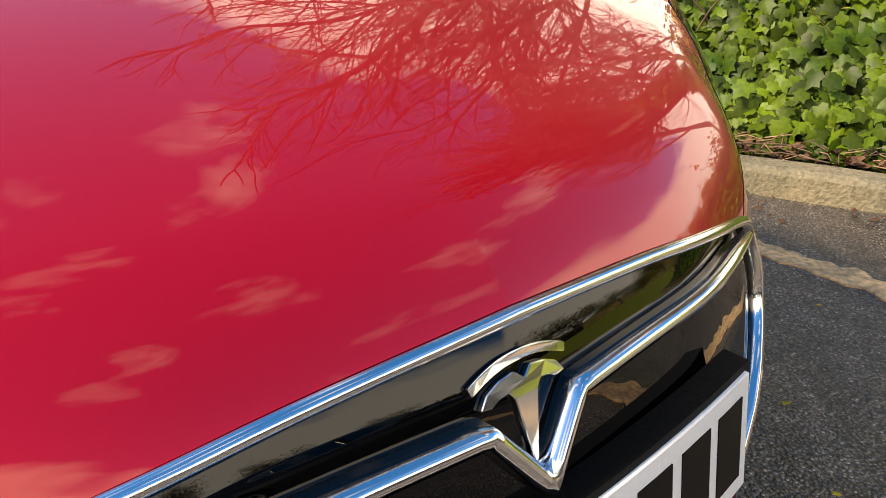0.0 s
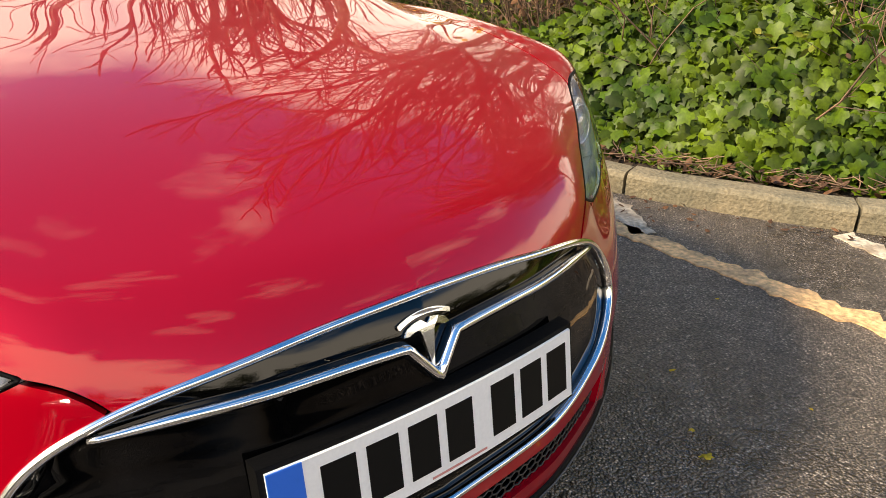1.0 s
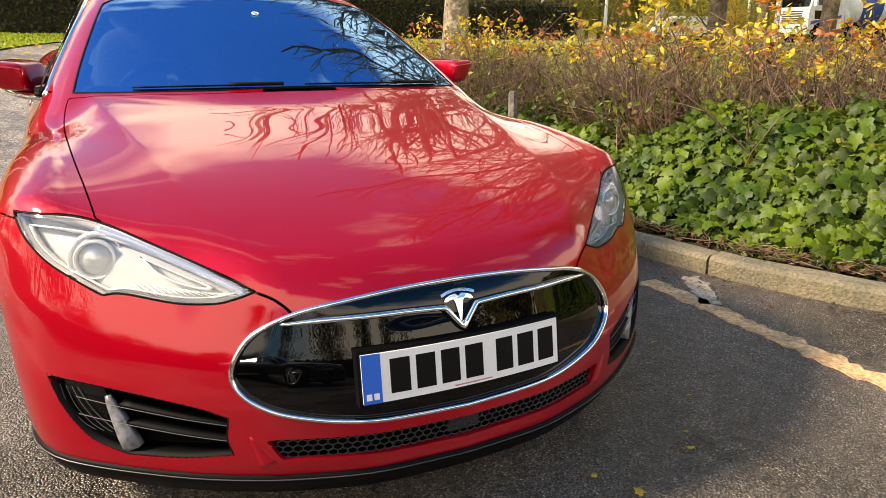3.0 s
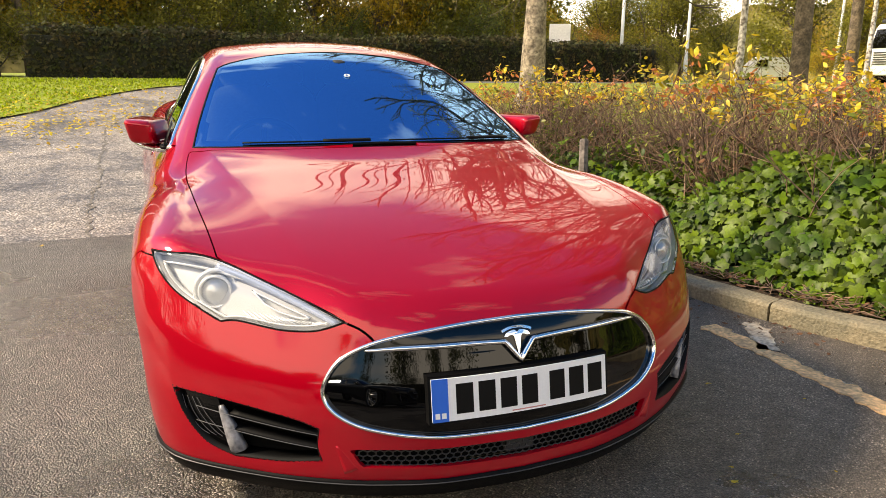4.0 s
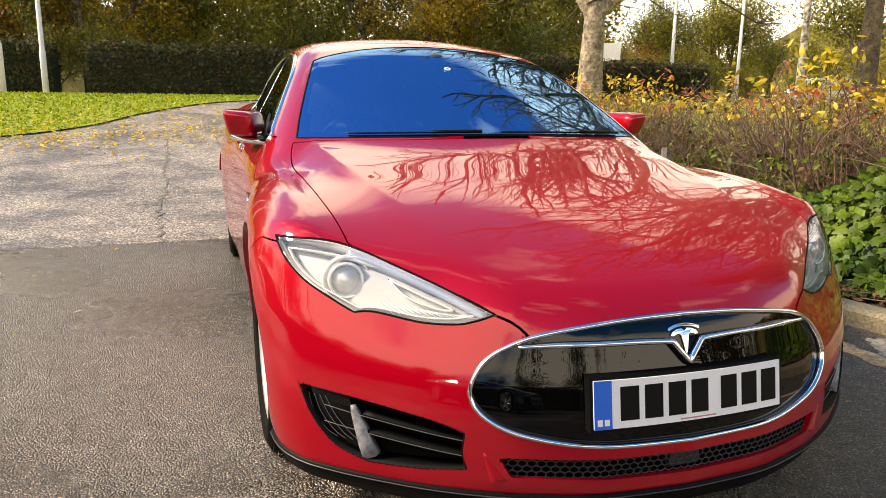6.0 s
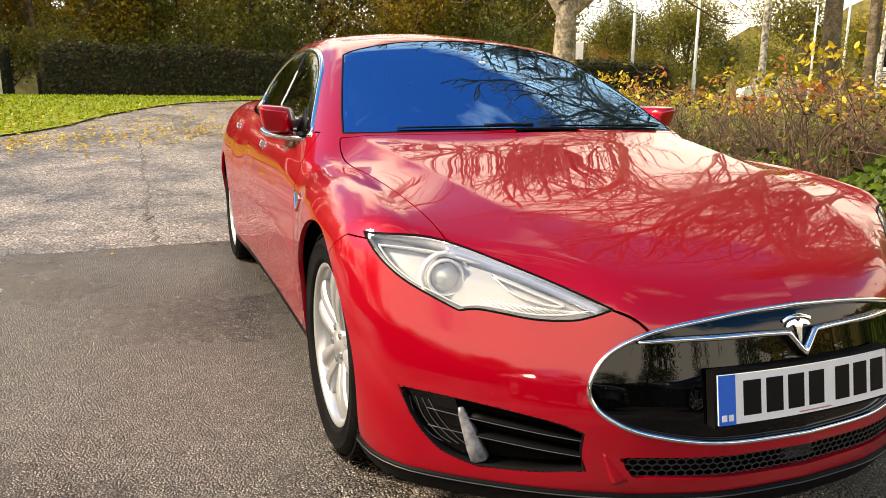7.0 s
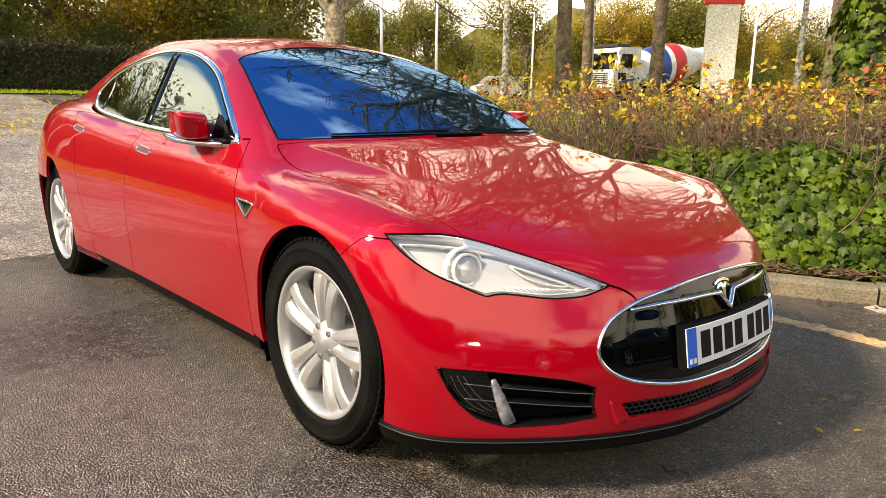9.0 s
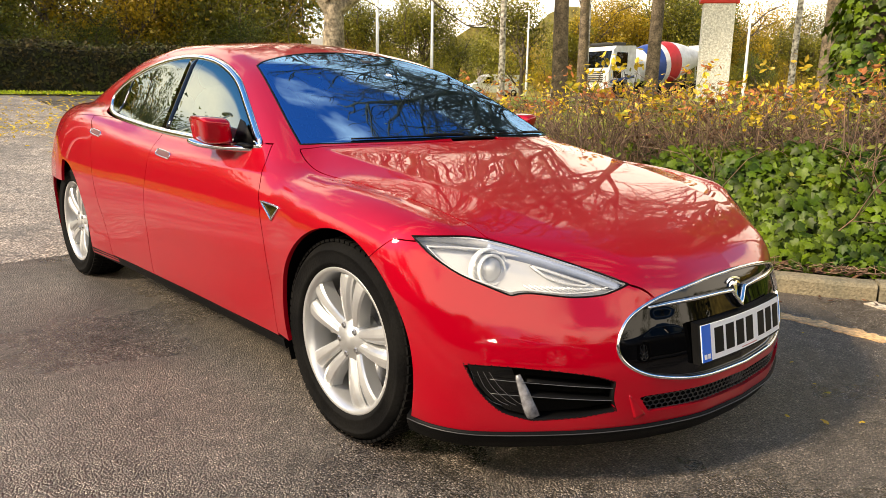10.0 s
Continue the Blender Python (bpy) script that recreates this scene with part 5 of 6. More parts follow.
p_i = in_bed(d_i, o_i + rng.normal(0, 0.03, n_ivy))
z_i = ivy_top(d_i, o_i) + np.abs(rng.normal(0, 0.035, n_ivy)) - rng.choice([0, 0.05, 0.12], n_ivy, p=(0.6, 0.25, 0.15))
e = 0.05
slope = (ivy_top(d_i, o_i + e) - ivy_top(d_i, o_i - e)) / (2 * e)
t_i = way_kerb(d_i)
nrm = np.column_stack([-t_i[:, 1], t_i[:, 0]])
normal_i = np.column_stack([-nrm * slope[:, None], np.ones(n_ivy)]) + rng.normal(0, 0.6, (n_ivy, 3)) + np.column_stack([-0.35 * nrm, np.zeros(n_ivy)])
size_i = rng.uniform(0.035, 0.092, n_ivy)
v, t = scatter(IVY_LEAF, IVY_FACES, np.column_stack([p_i, np.maximum(z_i, 0.11)]), normal_i, size_i, rng.uniform(-0.9, 0.9, n_ivy) + math.pi)
tagged(fast_mesh("ivy", v, t, IVY), "dense glossy green ivy spilling towards the kerb", "ivy", kind="stuff")
# sheet below the leaves, its dark colour painting the shade in their gaps
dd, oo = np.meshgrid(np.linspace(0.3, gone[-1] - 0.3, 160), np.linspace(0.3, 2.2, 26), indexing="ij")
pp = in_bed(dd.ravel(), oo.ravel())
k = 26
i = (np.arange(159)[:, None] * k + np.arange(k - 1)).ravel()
tagged(fast_mesh("ivy_shade_sheet", np.column_stack([pp, ivy_top(dd.ravel(), oo.ravel()) - 0.09]), np.concatenate([np.stack([i, i + k, i + k + 1], 1), np.stack([i, i + k + 1, i + 1], 1)]), LEAF_SHADE), "near-black sheet coloured as the shade under the ivy leaves", "ivy", kind="stuff")

# litter of twigs and dry leaves at the foot of the ivy
n_l = 2600
d_l, o_l = rng.uniform(4, gone[-1] - 0.5, n_l), np.clip(0.13 + np.abs(rng.normal(0, 0.16, n_l)), 0.13, 0.6)
p_l = in_bed(d_l, o_l)
v, t = scatter(OVAL, OVAL_FACES, np.column_stack([p_l, 0.11 + rng.uniform(0, 0.035, n_l)]), np.column_stack([rng.normal(0, 0.45, (n_l, 2)), np.ones(n_l)]), rng.uniform(0.025, 0.06, n_l), rng.uniform(0, 6.28, n_l))
tagged(fast_mesh("leaf_litter", v, t, BROWN), "brown dry leaves lying along the kerb", "leaves", kind="stuff")
chunks = []
for _ in range(900):
    d0, o0 = rng.uniform(5, gone[-1] - 0.5), 0.12 + abs(rng.normal(0, 0.13))
    a, b = in_bed(np.array([d0]), np.array([o0]))[0], rng.normal(0, 0.09, 2)
    z = 0.115 + rng.uniform(0, 0.03)
    chunks.append(tube_data([(*a, z), (*(a + b * 0.5 + rng.normal(0, 0.01, 2)), z + 0.015), (*(a + b), z + rng.uniform(-0.005, 0.05))], [0.003, 0.0025, 0.0015], 4, cap=False))
tagged(piece("twig_litter", *joined(chunks), STEM), "thin dead twigs on the soil", "twigs", kind="stuff")


# tufted grass on the verge
n_g = 34000
g = np.column_stack([rng.uniform(-13.5, 4.5, n_g), rng.uniform(7.4, 18.4, n_g)])
g = g[outside(g, verge) < 0.02]
v, t = scatter(np.array([(-0.5, 0, 0), (0.5, 0, 0), (0.1, 1.0, 0.12)]), [(0, 1, 2)], np.column_stack([g, ground_z(g[:, 0], g[:, 1]) + 0.025]), np.column_stack([rng.normal(0, 1, (len(g), 2)), rng.uniform(0, 0.5, len(g))]), rng.uniform(0.025, 0.065, len(g)), rng.normal(0, 0.3, len(g)))
tagged(fast_mesh("grass_tufts", v, t, leaf_material("grass_blade", (0.30, 0.36, 0.010), (0.22, 0.30, 0.010), 0.5)), "tufts of bright yellow-green grass", "grass", kind="stuff")


# shrubs: many thin stems, tinted leaves near the top
def shrub(kind, seed):
    r = np.random.default_rng(seed)
    ob = thing("shrub", "twiggy brown shrub with yellow and orange autumn leaves" if kind else "bare twiggy brown shrub with a few green leaves", "shrub", "shrubs in the planted bed")
    chunks, tips, mids = [], [], []
    for _ in range(46):
        a = r.uniform(0, 2 * math.pi)
        lean = abs(r.normal(0, 0.42))
        high = r.uniform(0.40, 1.12)
        base = np.array([r.normal(0, 0.16), r.normal(0, 0.16), 0])
        out = np.array([math.cos(a), math.sin(a), 0]) * lean
        pts = [base + out * high * u**1.3 + np.array([0, 0, high * u]) + r.normal(0, 0.028, 3) * (u > 0) for u in np.linspace(0, 1, 6)]
        chunks.append(tube_data(pts, np.linspace(0.006, 0.0022, 6), 3, cap=False))
        tips.append(pts[-1])
        for _ in range(5):
            j = r.integers(2, 6)
            q = pts[j - 1] + (pts[j] - pts[j - 1]) * r.uniform()
            way = np.array([r.normal(0, 0.14), r.normal(0, 0.14), r.uniform(0.02, 0.22)])
            chunks.append(tube_data([q, q + way * 0.5 + r.normal(0, 0.012, 3), q + way], [0.0028, 0.002, 0.0012], 3, cap=False))
            tips.append(q + way)
            mids.append(q)
    piece("stem_tangle", *joined(chunks), STEM, ob)
    tips, mids = np.array(tips), np.array(mids)
    high = tips[tips[:, 2] > 0.88]
    for name, mat, src, sprays, each, size in (("yellow_leaf_spray", YELLOW, high, 11 if kind else 3, 8, 0.050), ("orange_leaf_spray", ORANGE, high, 9 if kind == 2 else 2, 8, 0.050), ("green_leaf_spray", SHRUB_GREEN, tips, 14 if kind == 1 else 20, 6, 0.040), ("dry_leaf_spray", BROWN, mids, 30, 4, 0.042), ("low_leaf_spray", IVY, mids[mids[:, 2] < 0.62], 34, 5, 0.058)):
        heart = src[r.integers(0, len(src), sprays)]
        at = np.repeat(heart, each, 0) + r.normal(0, 0.032, (sprays * each, 3))
        count = len(at)
        v, t = scatter(OVAL, OVAL_FACES, at, r.normal(0, 0.5, (count, 3)) + (0, 0, 0.6), r.uniform(0.7, 1.35, count) * size, r.uniform(0, 6.28, count))
        tagged(fast_mesh(name, v, t, mat, ob), kind="stuff")
    return ob


kinds = [shrub(k, 20 + s) for s, k in enumerate((0, 1, 2, 1, 0))]
for ob in kinds:
    ob.location = (0, 0, 0)
for row, (off, stretch) in enumerate(((1.15, 0.62), (1.65, 0.66), (2.25, 0.72), (2.9, 0.8), (3.5, 0.9))):
    for d0 in np.arange(0.5, gone[-1] - 0.4, stretch):
        at = in_bed(np.array([d0 + rng.normal(0, 0.12)]), np.array([off + rng.normal(0, 0.12)]))[0]
        if at[0] < 1.75:
            continue
        z0 = 0.10 + float(ground_z(at[0], at[1])) * 0.6
        size = rng.uniform(0.85, 1.02) * (1.13 - 0.45 * z0) * (1 - 0.35 * float(ramp01(at[1], 4.5, 7.5)))
        m = Matrix.Translation((at[0], at[1], z0)) @ pose(0, 0, 0, 0, 0, rng.uniform(0, 360))
        src = kinds[int(rng.integers(0, 5))]
        ob = copy_thing(src, m)
        ob.scale = (size * 1.05, size * 1.05, size)
for ob in kinds:
    for child in list(ob.children):
        bpy.data.objects.remove(child)
    bpy.data.objects.remove(ob)


SHARD = np.array([(-0.42, -0.5, 0), (0.45, -0.3, 0.1), (0.0, 0.75, 0)])
SHARD_FACES = [(0, 1, 2)]


# trees
def grow(r, base, way, length, radius, level, spec, chunks, tips):
    """One branch and what grows from it."""
    steps = 6 if level < 3 else 4 if level < 5 else 3
    pts, radii = [np.array(base, float)], [radius]
    way = np.array(way, float) / np.linalg.norm(way)
    for i in range(steps):
        way = way + r.normal(0, spec["wander"] * (1 if level else spec.get("sway", 0.2)), 3) + np.array([0, 0, spec["lift"] if level else 0.02])
        way /= np.linalg.norm(way)
        pts.append(pts[-1] + way * length / steps)
        radii.append(max(radius * (1 - (1 - spec["taper"]) * (i + 1) / steps), 0.006))
    chunks[radius < 0.06 and level > 0].append(tube_data(pts, radii, max(3, spec["sides"] - 3 * level), cap=False))
    if level == spec["levels"]:
        tips.append(pts[-1])
        return
    n = spec["split"][level]
    for k in range(n):
        u = 1.0 if k == 0 else r.uniform(spec.get("low", 0.45) if level == 0 else 0.2, 1.0)
        j = min(int(u * steps), steps - 1)
        start = pts[j] + (pts[j + 1] - pts[j]) * (u * steps - j)
        side = np.cross(way, r.normal(0, 1, 3))
        side /= np.linalg.norm(side) + 1e-9
        open_ = spec["open"] * r.uniform(0.6, 1.25) * (0.5 if k == 0 else 1)
        new_way = way * math.cos(open_) + side * math.sin(open_)
        grow(r, start, new_way, (spec["first"] if level == 0 and "first" in spec else length * spec["shrink"]) * r.uniform(0.75, 1.15), radius * (0.72 if k == 0 else 0.5) * spec.get("stout", 1.0) * (1 - 0.4 * (1 - u)), level + 1, spec, chunks, tips)


def tree(name, label, seed, height, radius, spec, bark, leaf=None, leaves=0, size=0.1, spread_=0.25):
    r = np.random.default_rng(seed)
    ob = thing(name, label, "tree", "trees round the car park")
    chunks, tips = ([], []), []
    grow(r, (0, 0, -0.3), (0, 0, 1), height, radius, 0, spec, chunks, tips)
    piece("trunk", *chunks[0][0], bark, ob)
    if len(chunks[0]) > 1:
        tagged(piece("boughwork", *joined(chunks[0][1:]), bark, ob), kind="stuff")
    flare = [(radius * f * math.cos(a), radius * f * math.sin(a), z) for z, f in ((-0.3, 1.5), (0.0, 1.28), (0.35, 1.05)) for a in np.linspace(0, 2 * math.pi, 13)[:-1]]
    piece("root_flare", flare, [(i * 12 + k, i * 12 + (k + 1) % 12, i * 12 + 12 + (k + 1) % 12, i * 12 + 12 + k) for i in range(2) for k in range(12)], bark, ob)
    v, f = joined(chunks[1])
    tagged(piece("branchwork", v, f, TWIG if bark is not BIRCH else TWIG, ob), kind="stuff")
    if leaf is not None:
        tips = np.array(tips)
        at = tips[r.integers(0, len(tips), leaves)] + r.normal(0, spread_, (leaves, 3))
        v, t = scatter((SHARD if size > 0.092 else OVAL), (SHARD_FACES if size > 0.092 else OVAL_FACES), at, r.normal(0, 1, (leaves, 3)) + (0, 0, 0.5), r.uniform(0.6, 1.3, leaves) * size, r.uniform(0, 6.28, leaves))
        tagged(fast_mesh("crown", v, t, leaf, ob, smooth=False), kind="stuff")
    return ob


WIDE = dict(levels=5, split=(6, 6, 5, 4, 3), open=0.62, shrink=0.66, wander=0.10, lift=0.03, taper=0.62, sides=12, stout=1.12)
FORKED = dict(levels=6, split=(5, 4, 4, 4, 3, 2), open=0.62, shrink=0.74, wander=0.10, lift=0.05, taper=0.62, sides=14, sway=0.06, low=0.86, first=2.1, stout=1.15)
BROAD = dict(FORKED, open=0.74, shrink=0.74, first=3.0, lift=0.03)
TALL = dict(levels=4, split=(7, 5, 5, 4), open=0.55, shrink=0.58, wander=0.07, lift=0.05, taper=0.5, sides=10)
BUSH = dict(levels=3, split=(7, 5, 4), open=0.75, shrink=0.62, wander=0.10, lift=0.04, taper=0.5, sides=8)


def stand(ob, x, y, turn=0.0, size=1.0, sink=0.0):
    ob.matrix_basis = Matrix.Translation((x, y, float(ground_z(x, y)) - sink)) @ pose(0, 0, 0, 0, 0, turn)
    ob.scale = (size, size, size)
    return ob


bare = tree("tree", "large bare tree with pale grey bark beside the bed", 3, 2.7, 0.30, BROAD, PALE_BARK)
stand(bare, 6.30, 10.95, 40)
clad = tree("tree", "mature tree with dense green ivy climbing its trunk", 19, 3.4, 0.28, FORKED, BARK)
stand(clad, 7.2, 1.2, 75)
n_c = 2600
z_c, a_c = rng.uniform(0.0, 4.2, n_c), rng.uniform(0, 2 * math.pi, n_c)
r_c = 0.30 + 0.16 * np.abs(np.sin(2.3 * z_c + a_c)) * np.abs(np.cos(a_c * 1.5)) + rng.normal(0, 0.05, n_c)
out_c = np.column_stack([np.cos(a_c), np.sin(a_c), 0 * a_c])
v, t = scatter(IVY_LEAF, IVY_FACES, out_c * r_c[:, None] + np.column_stack([0 * z_c, 0 * z_c, z_c]), out_c + rng.normal(0, 0.35, (n_c, 3)) + (0, 0, 0.45), rng.uniform(0.07, 0.13, n_c), rng.uniform(-0.8, 0.8, n_c) + math.pi)
tagged(fast_mesh("climbing_ivy", v, t, IVY, clad, "dense glossy ivy leaves"), kind="stuff")
bare_two = tree("tree", "bare mature tree with brown bark", 11, 7.2, 0.21, WIDE, BARK, YELLOW, 900, 0.09, 0.15)
stand(bare_two, 12.42, 9.96, 0)
for x, y, turn, size in ((20.3, 15.3, 90, 1.0), (13.7, 8.2, 200, 0.85), (14.6, 4.5, 130, 0.8), (19.0, 0.4, 250, 1.2)):
    c = copy_thing(bare_two, Matrix())
    stand(c, x, y, turn, size)
birch = tree("birch_tree", "slender white-barked birch with hanging yellow leaves", 5, 7.0, 0.11, TALL, BIRCH, YELLOW, 1500, 0.08, 0.2)
stand(birch, 14.0, 13.5, 0)
for x, y, turn, size in ((21.2, 8.0, 60, 1.0), (28.0, 21.0, 140, 1.1)):
    c = copy_thing(birch, Matrix())
    stand(c, x, y, turn, size)

# woods behind the road: leafy trees in autumn colours, fuller ones in the front rows
KINDS = ((TREE_DARK, 31, 4.2, "dark evergreen tree behind the road", 9500), (TREE_GREEN, 32, 3.8, "leafy green tree behind the road", 8000), (TREE_GOLD, 33, 3.6, "golden autumn tree behind the road", 7000), (TREE_GREEN, 34, 3.2, "half-bare olive-green tree behind the road", 3000), (TREE_RUST, 35, 3.0, "rust-coloured autumn tree behind the road", 5000))
LIGHT = dict(levels=2, split=(7, 6), open=0.75, shrink=0.72, wander=0.10, lift=0.04, taper=0.5, sides=6)
front_woods = [tree("woodland_tree", name, seed, high, 0.16, BUSH, BARK, leaf, int(count * 1.8), 0.105, 0.36) for leaf, seed, high, name, count in KINDS]
back_woods = [tree("woodland_tree", name, seed, high, 0.16, BUSH, BARK, leaf, count, 0.13, 0.42) for leaf, seed, high, name, count in KINDS]
low_woods = [tree("woodland_bush", name.replace("tree", "bush"), seed, high, 0.16, LIGHT, BARK, leaf, 6000, 0.14, 0.5) for leaf, seed, high, name, count in KINDS]
spots = []
for x in np.arange(-26, 16, 2.1):
    spots.append((x, 27.0 + rng.uniform(-1, 3), front_woods, rng.choice(5, p=(0.38, 0.26, 0.10, 0.24, 0.02) if x < -3 else (0.07, 0.30, 0.25, 0.38, 0.0)), rng.uniform(0.95, 1.35)))
for x in np.arange(-30, 20, 3.6):
    spots.append((x, 34 + rng.uniform(-2, 3), back_woods, rng.choice(5, p=(0.4, 0.25, 0.1, 0.25, 0.0) if x < -3 else (0.05, 0.15, 0.35, 0.45, 0.0)), rng.uniform(1.2, 1.6)))
for x in np.arange(17, 72, 2.6):
    spots.append((x, 40 - 0.30 * (x - 17) + rng.uniform(-2, 2), front_woods, rng.choice(5, p=(0.10, 0.24, 0.30, 0.26, 0.10)), rng.uniform(0.72, 1.1) + 0.25 * (x > 44)))
for x in np.arange(20, 80, 3.6):
    spots.append((x, 50 - 0.35 * (x - 17) + rng.uniform(-2, 4), back_woods, rng.choice(5, p=(0.06, 0.24, 0.30, 0.25, 0.15)), rng.uniform(0.8, 1.1) + 0.4 * (x > 44)))
for y in np.arange(-24, 14, 4.2):
    spots.append((45 + rng.uniform(-4, 4), y, back_woods, rng.choice(5, p=(0.06, 0.24, 0.30, 0.25, 0.15)), rng.uniform(0.9, 1.2)))
for y in np.arange(-20, 18, 3.4):
    spots.append((-17 + rng.uniform(-1.5, 1.5), y, back_woods, rng.choice(5, p=(0.5, 0.2, 0.0, 0.3, 0.0)), rng.uniform(0.6, 0.9)))
    spots.append((-15.5 + rng.uniform(-0.5, 0.5), y + 1.5, low_woods, rng.choice(5, p=(0.5, 0.3, 0.0, 0.2, 0.0)), rng.uniform(0.35, 0.5)))
for x in np.arange(-16, 24, 3.4):
    spots.append((x + 1.5, -14.5 + rng.uniform(-0.5, 0.5), low_woods, rng.choice(5, p=(0.5, 0.3, 0.0, 0.2, 0.0)), rng.uniform(0.35, 0.5)))
for x in np.arange(-26, 16, 1.7):
    spots.append((x, 25.4 + rng.uniform(-0.3, 0.8), low_woods, rng.choice(5, p=(0.3, 0.35, 0.1, 0.2, 0.05)), rng.uniform(0.32, 0.5)))
for x in np.arange(15, 70, 2.0):
    spots.append((x, 36 - 0.30 * (x - 17) + rng.uniform(-1.5, 1.5), low_woods, rng.choice(5, p=(0.1, 0.3, 0.25, 0.2, 0.15)), rng.uniform(0.32, 0.5)))
gap_way = lambda x, y: 42.6 < math.degrees(math.atan2(x + 0.9, y + 2.5)) < 48.2 and math.hypot(x, y) < 58
spots = [at for at in spots if not gap_way(at[0], at[1])]
for x, y, turn_k in ((56.0, 57.0, 1), (60.0, 54.0, 2), (52.0, 60.0, 3)):
    spots.append((x, y, front_woods, turn_k, 1.0))
for x, y, kind, k, size in spots:
    stand(copy_thing(kind[k], Matrix()), x, y, rng.uniform(0, 360), size, 0.2 + 0.9 * size * (y > 20))
for ob in front_woods + back_woods + low_woods:
    for child in list(ob.children):
        bpy.data.objects.remove(child)
    bpy.data.objects.remove(ob)


# clipped dark hedge along the far side of the road
def hedge(x0, y0, x1, y1, high, deep, label):
    ob = thing("hedge", label, "hedge", "hedges along the road")
    n = 26000
    u, side = rng.uniform(0, 1, n), rng.integers(0, 3, n)
    across = np.where(side == 0, -0.5, np.where(side == 1, 0.5, rng.uniform(-0.5, 0.5, n)))
    up = np.where(side == 2, 1.0, rng.uniform(0.03, 1.0, n))
    along = np.array([x1 - x0, y1 - y0])
    length = np.linalg.norm(along)
    nrm = np.array([-along[1], along[0]]) / length
    xy = np.array([x0, y0]) + u[:, None] * along + (across * deep)[:, None] * nrm + rng.normal(0, 0.05, (n, 2))
    z = ground_z(xy[:, 0], xy[:, 1]) + up * (high + 0.05 * np.sin(u * length * 1.7) + 0.06 * np.sin(u * length * 0.53)) + rng.normal(0, 0.05, n) + (side == 2) * np.abs(rng.normal(0, 0.09, n))
    v, t = scatter(QUAD, QUAD_FACES, np.column_stack([xy, z]), rng.normal(0, 0.7, (n, 3)) + np.column_stack([across[:, None] * nrm * 1.5, (side == 2) * 1.0]), rng.uniform(0.05, 0.12, n), rng.uniform(0, 6.28, n))
    tagged(fast_mesh("hedge_leaves", v, t, HEDGE_LEAF, ob, smooth=False), kind="stuff")
    # added box inside the leaves, coloured near black for the hedge's inner shade
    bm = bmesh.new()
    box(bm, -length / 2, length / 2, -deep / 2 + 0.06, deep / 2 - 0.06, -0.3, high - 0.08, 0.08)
    core = part("hedge_shade_core", bm, LEAF_SHADE, ob)
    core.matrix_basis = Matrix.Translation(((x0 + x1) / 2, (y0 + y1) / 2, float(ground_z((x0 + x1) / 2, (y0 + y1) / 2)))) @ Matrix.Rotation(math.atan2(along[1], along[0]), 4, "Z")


hedge(-4.4, 23.6, 17.6, 22.4, 1.35, 1.3, "long clipped dark green hedge beyond the road")
hedge(-22.0, 24.2, -5.4, 23.8, 1.3, 1.3, "second clipped dark hedge beyond the road")
hedge(-13.6, -13.0, -13.2, 6.0, 2.0, 1.2, "tall clipped hedge along the car park")
hedge(-13.6, -13.2, 14.0, -12.8, 1.5, 1.2, "tall clipped hedge at the end of the car park")


# lamp posts, sign board, marker
def lamp_post(x, y, high=7.0, r=0.07):
    ob = thing("lamp_post", "plain white painted lamp post", "lamp post", "white lamp posts", Matrix.Translation((x, y, float(ground_z(x, y)))))
    piece("post", *tube_data([(0, 0, -0.2), (0, 0, 1.2), (0, 0, 1.25), (0, 0, high)], [r * 1.25, r * 1.25, r, r * 0.6], 12), POLE, ob)
    piece("lamp_head", *blob((0, 0.25, high), (0.11, 0.32, 0.06), 3), POLE, ob)


for x, y, high, r in ((-5.4, 22.0, 7, 0.07), (-5.8, 18.7, 7, 0.09), (19.0, 26.3, 7.5, 0.08), (26.5, 31.0, 7.5, 0.09), (40.0, 33.0, 7.5, 0.10), (47, 22, 7, 0.1), (45.0, 40.0, 7, 0.1)):
    lamp_post(x, y, high, r)
sign = thing("sign_board", "plain white sign board on two posts", "sign", m=Matrix.Translation((14.4, 23.9, 1.1)) @ pose(0, 0, 0, 0, 0, -30))
bm = bmesh.new()
box(bm, -0.42, 0.42, -0.02, 0.02, 1.45, 2.2, 0.01)
part("board", bm, POLE, sign)
for x in (-0.36, 0.36):
    piece("post", *tube_data([(x, 0.04, -0.2), (x, 0.04, 2.1)], 0.03, 8), POLE, sign)
totem = thing("totem_sign", "tall white sign pillar with a red head", "sign", m=Matrix.Translation((17.3, 8.5, float(ground_z(17.3, 8.5)))) @ pose(0, 0, 0, 0, 0, -50))
bm = bmesh.new()
box(bm, -0.42, 0.42, -0.12, 0.12, -0.2, 2.66, 0.02)
part("pillar", bm, material("flaking_white", (0.85, 0.83, 0.79), 0.7, spread=0.25, grain=30, second=(0.62, 0.59, 0.54), patch=18), totem, "white pillar with flaking paint")
bm = bmesh.new()
box(bm, -0.52, 0.52, -0.14, 0.14, 2.66, 3.5, 0.03)
part("sign_head", bm, material("sign_red", (0.6, 0.03, 0.02), 0.5, spread=0.1, grain=9), totem, "red sign head")
marker = thing("marker_post", "short weathered pale wooden post in the bed", "post", m=Matrix.Translation((2.45, 2.75, 0.1)))
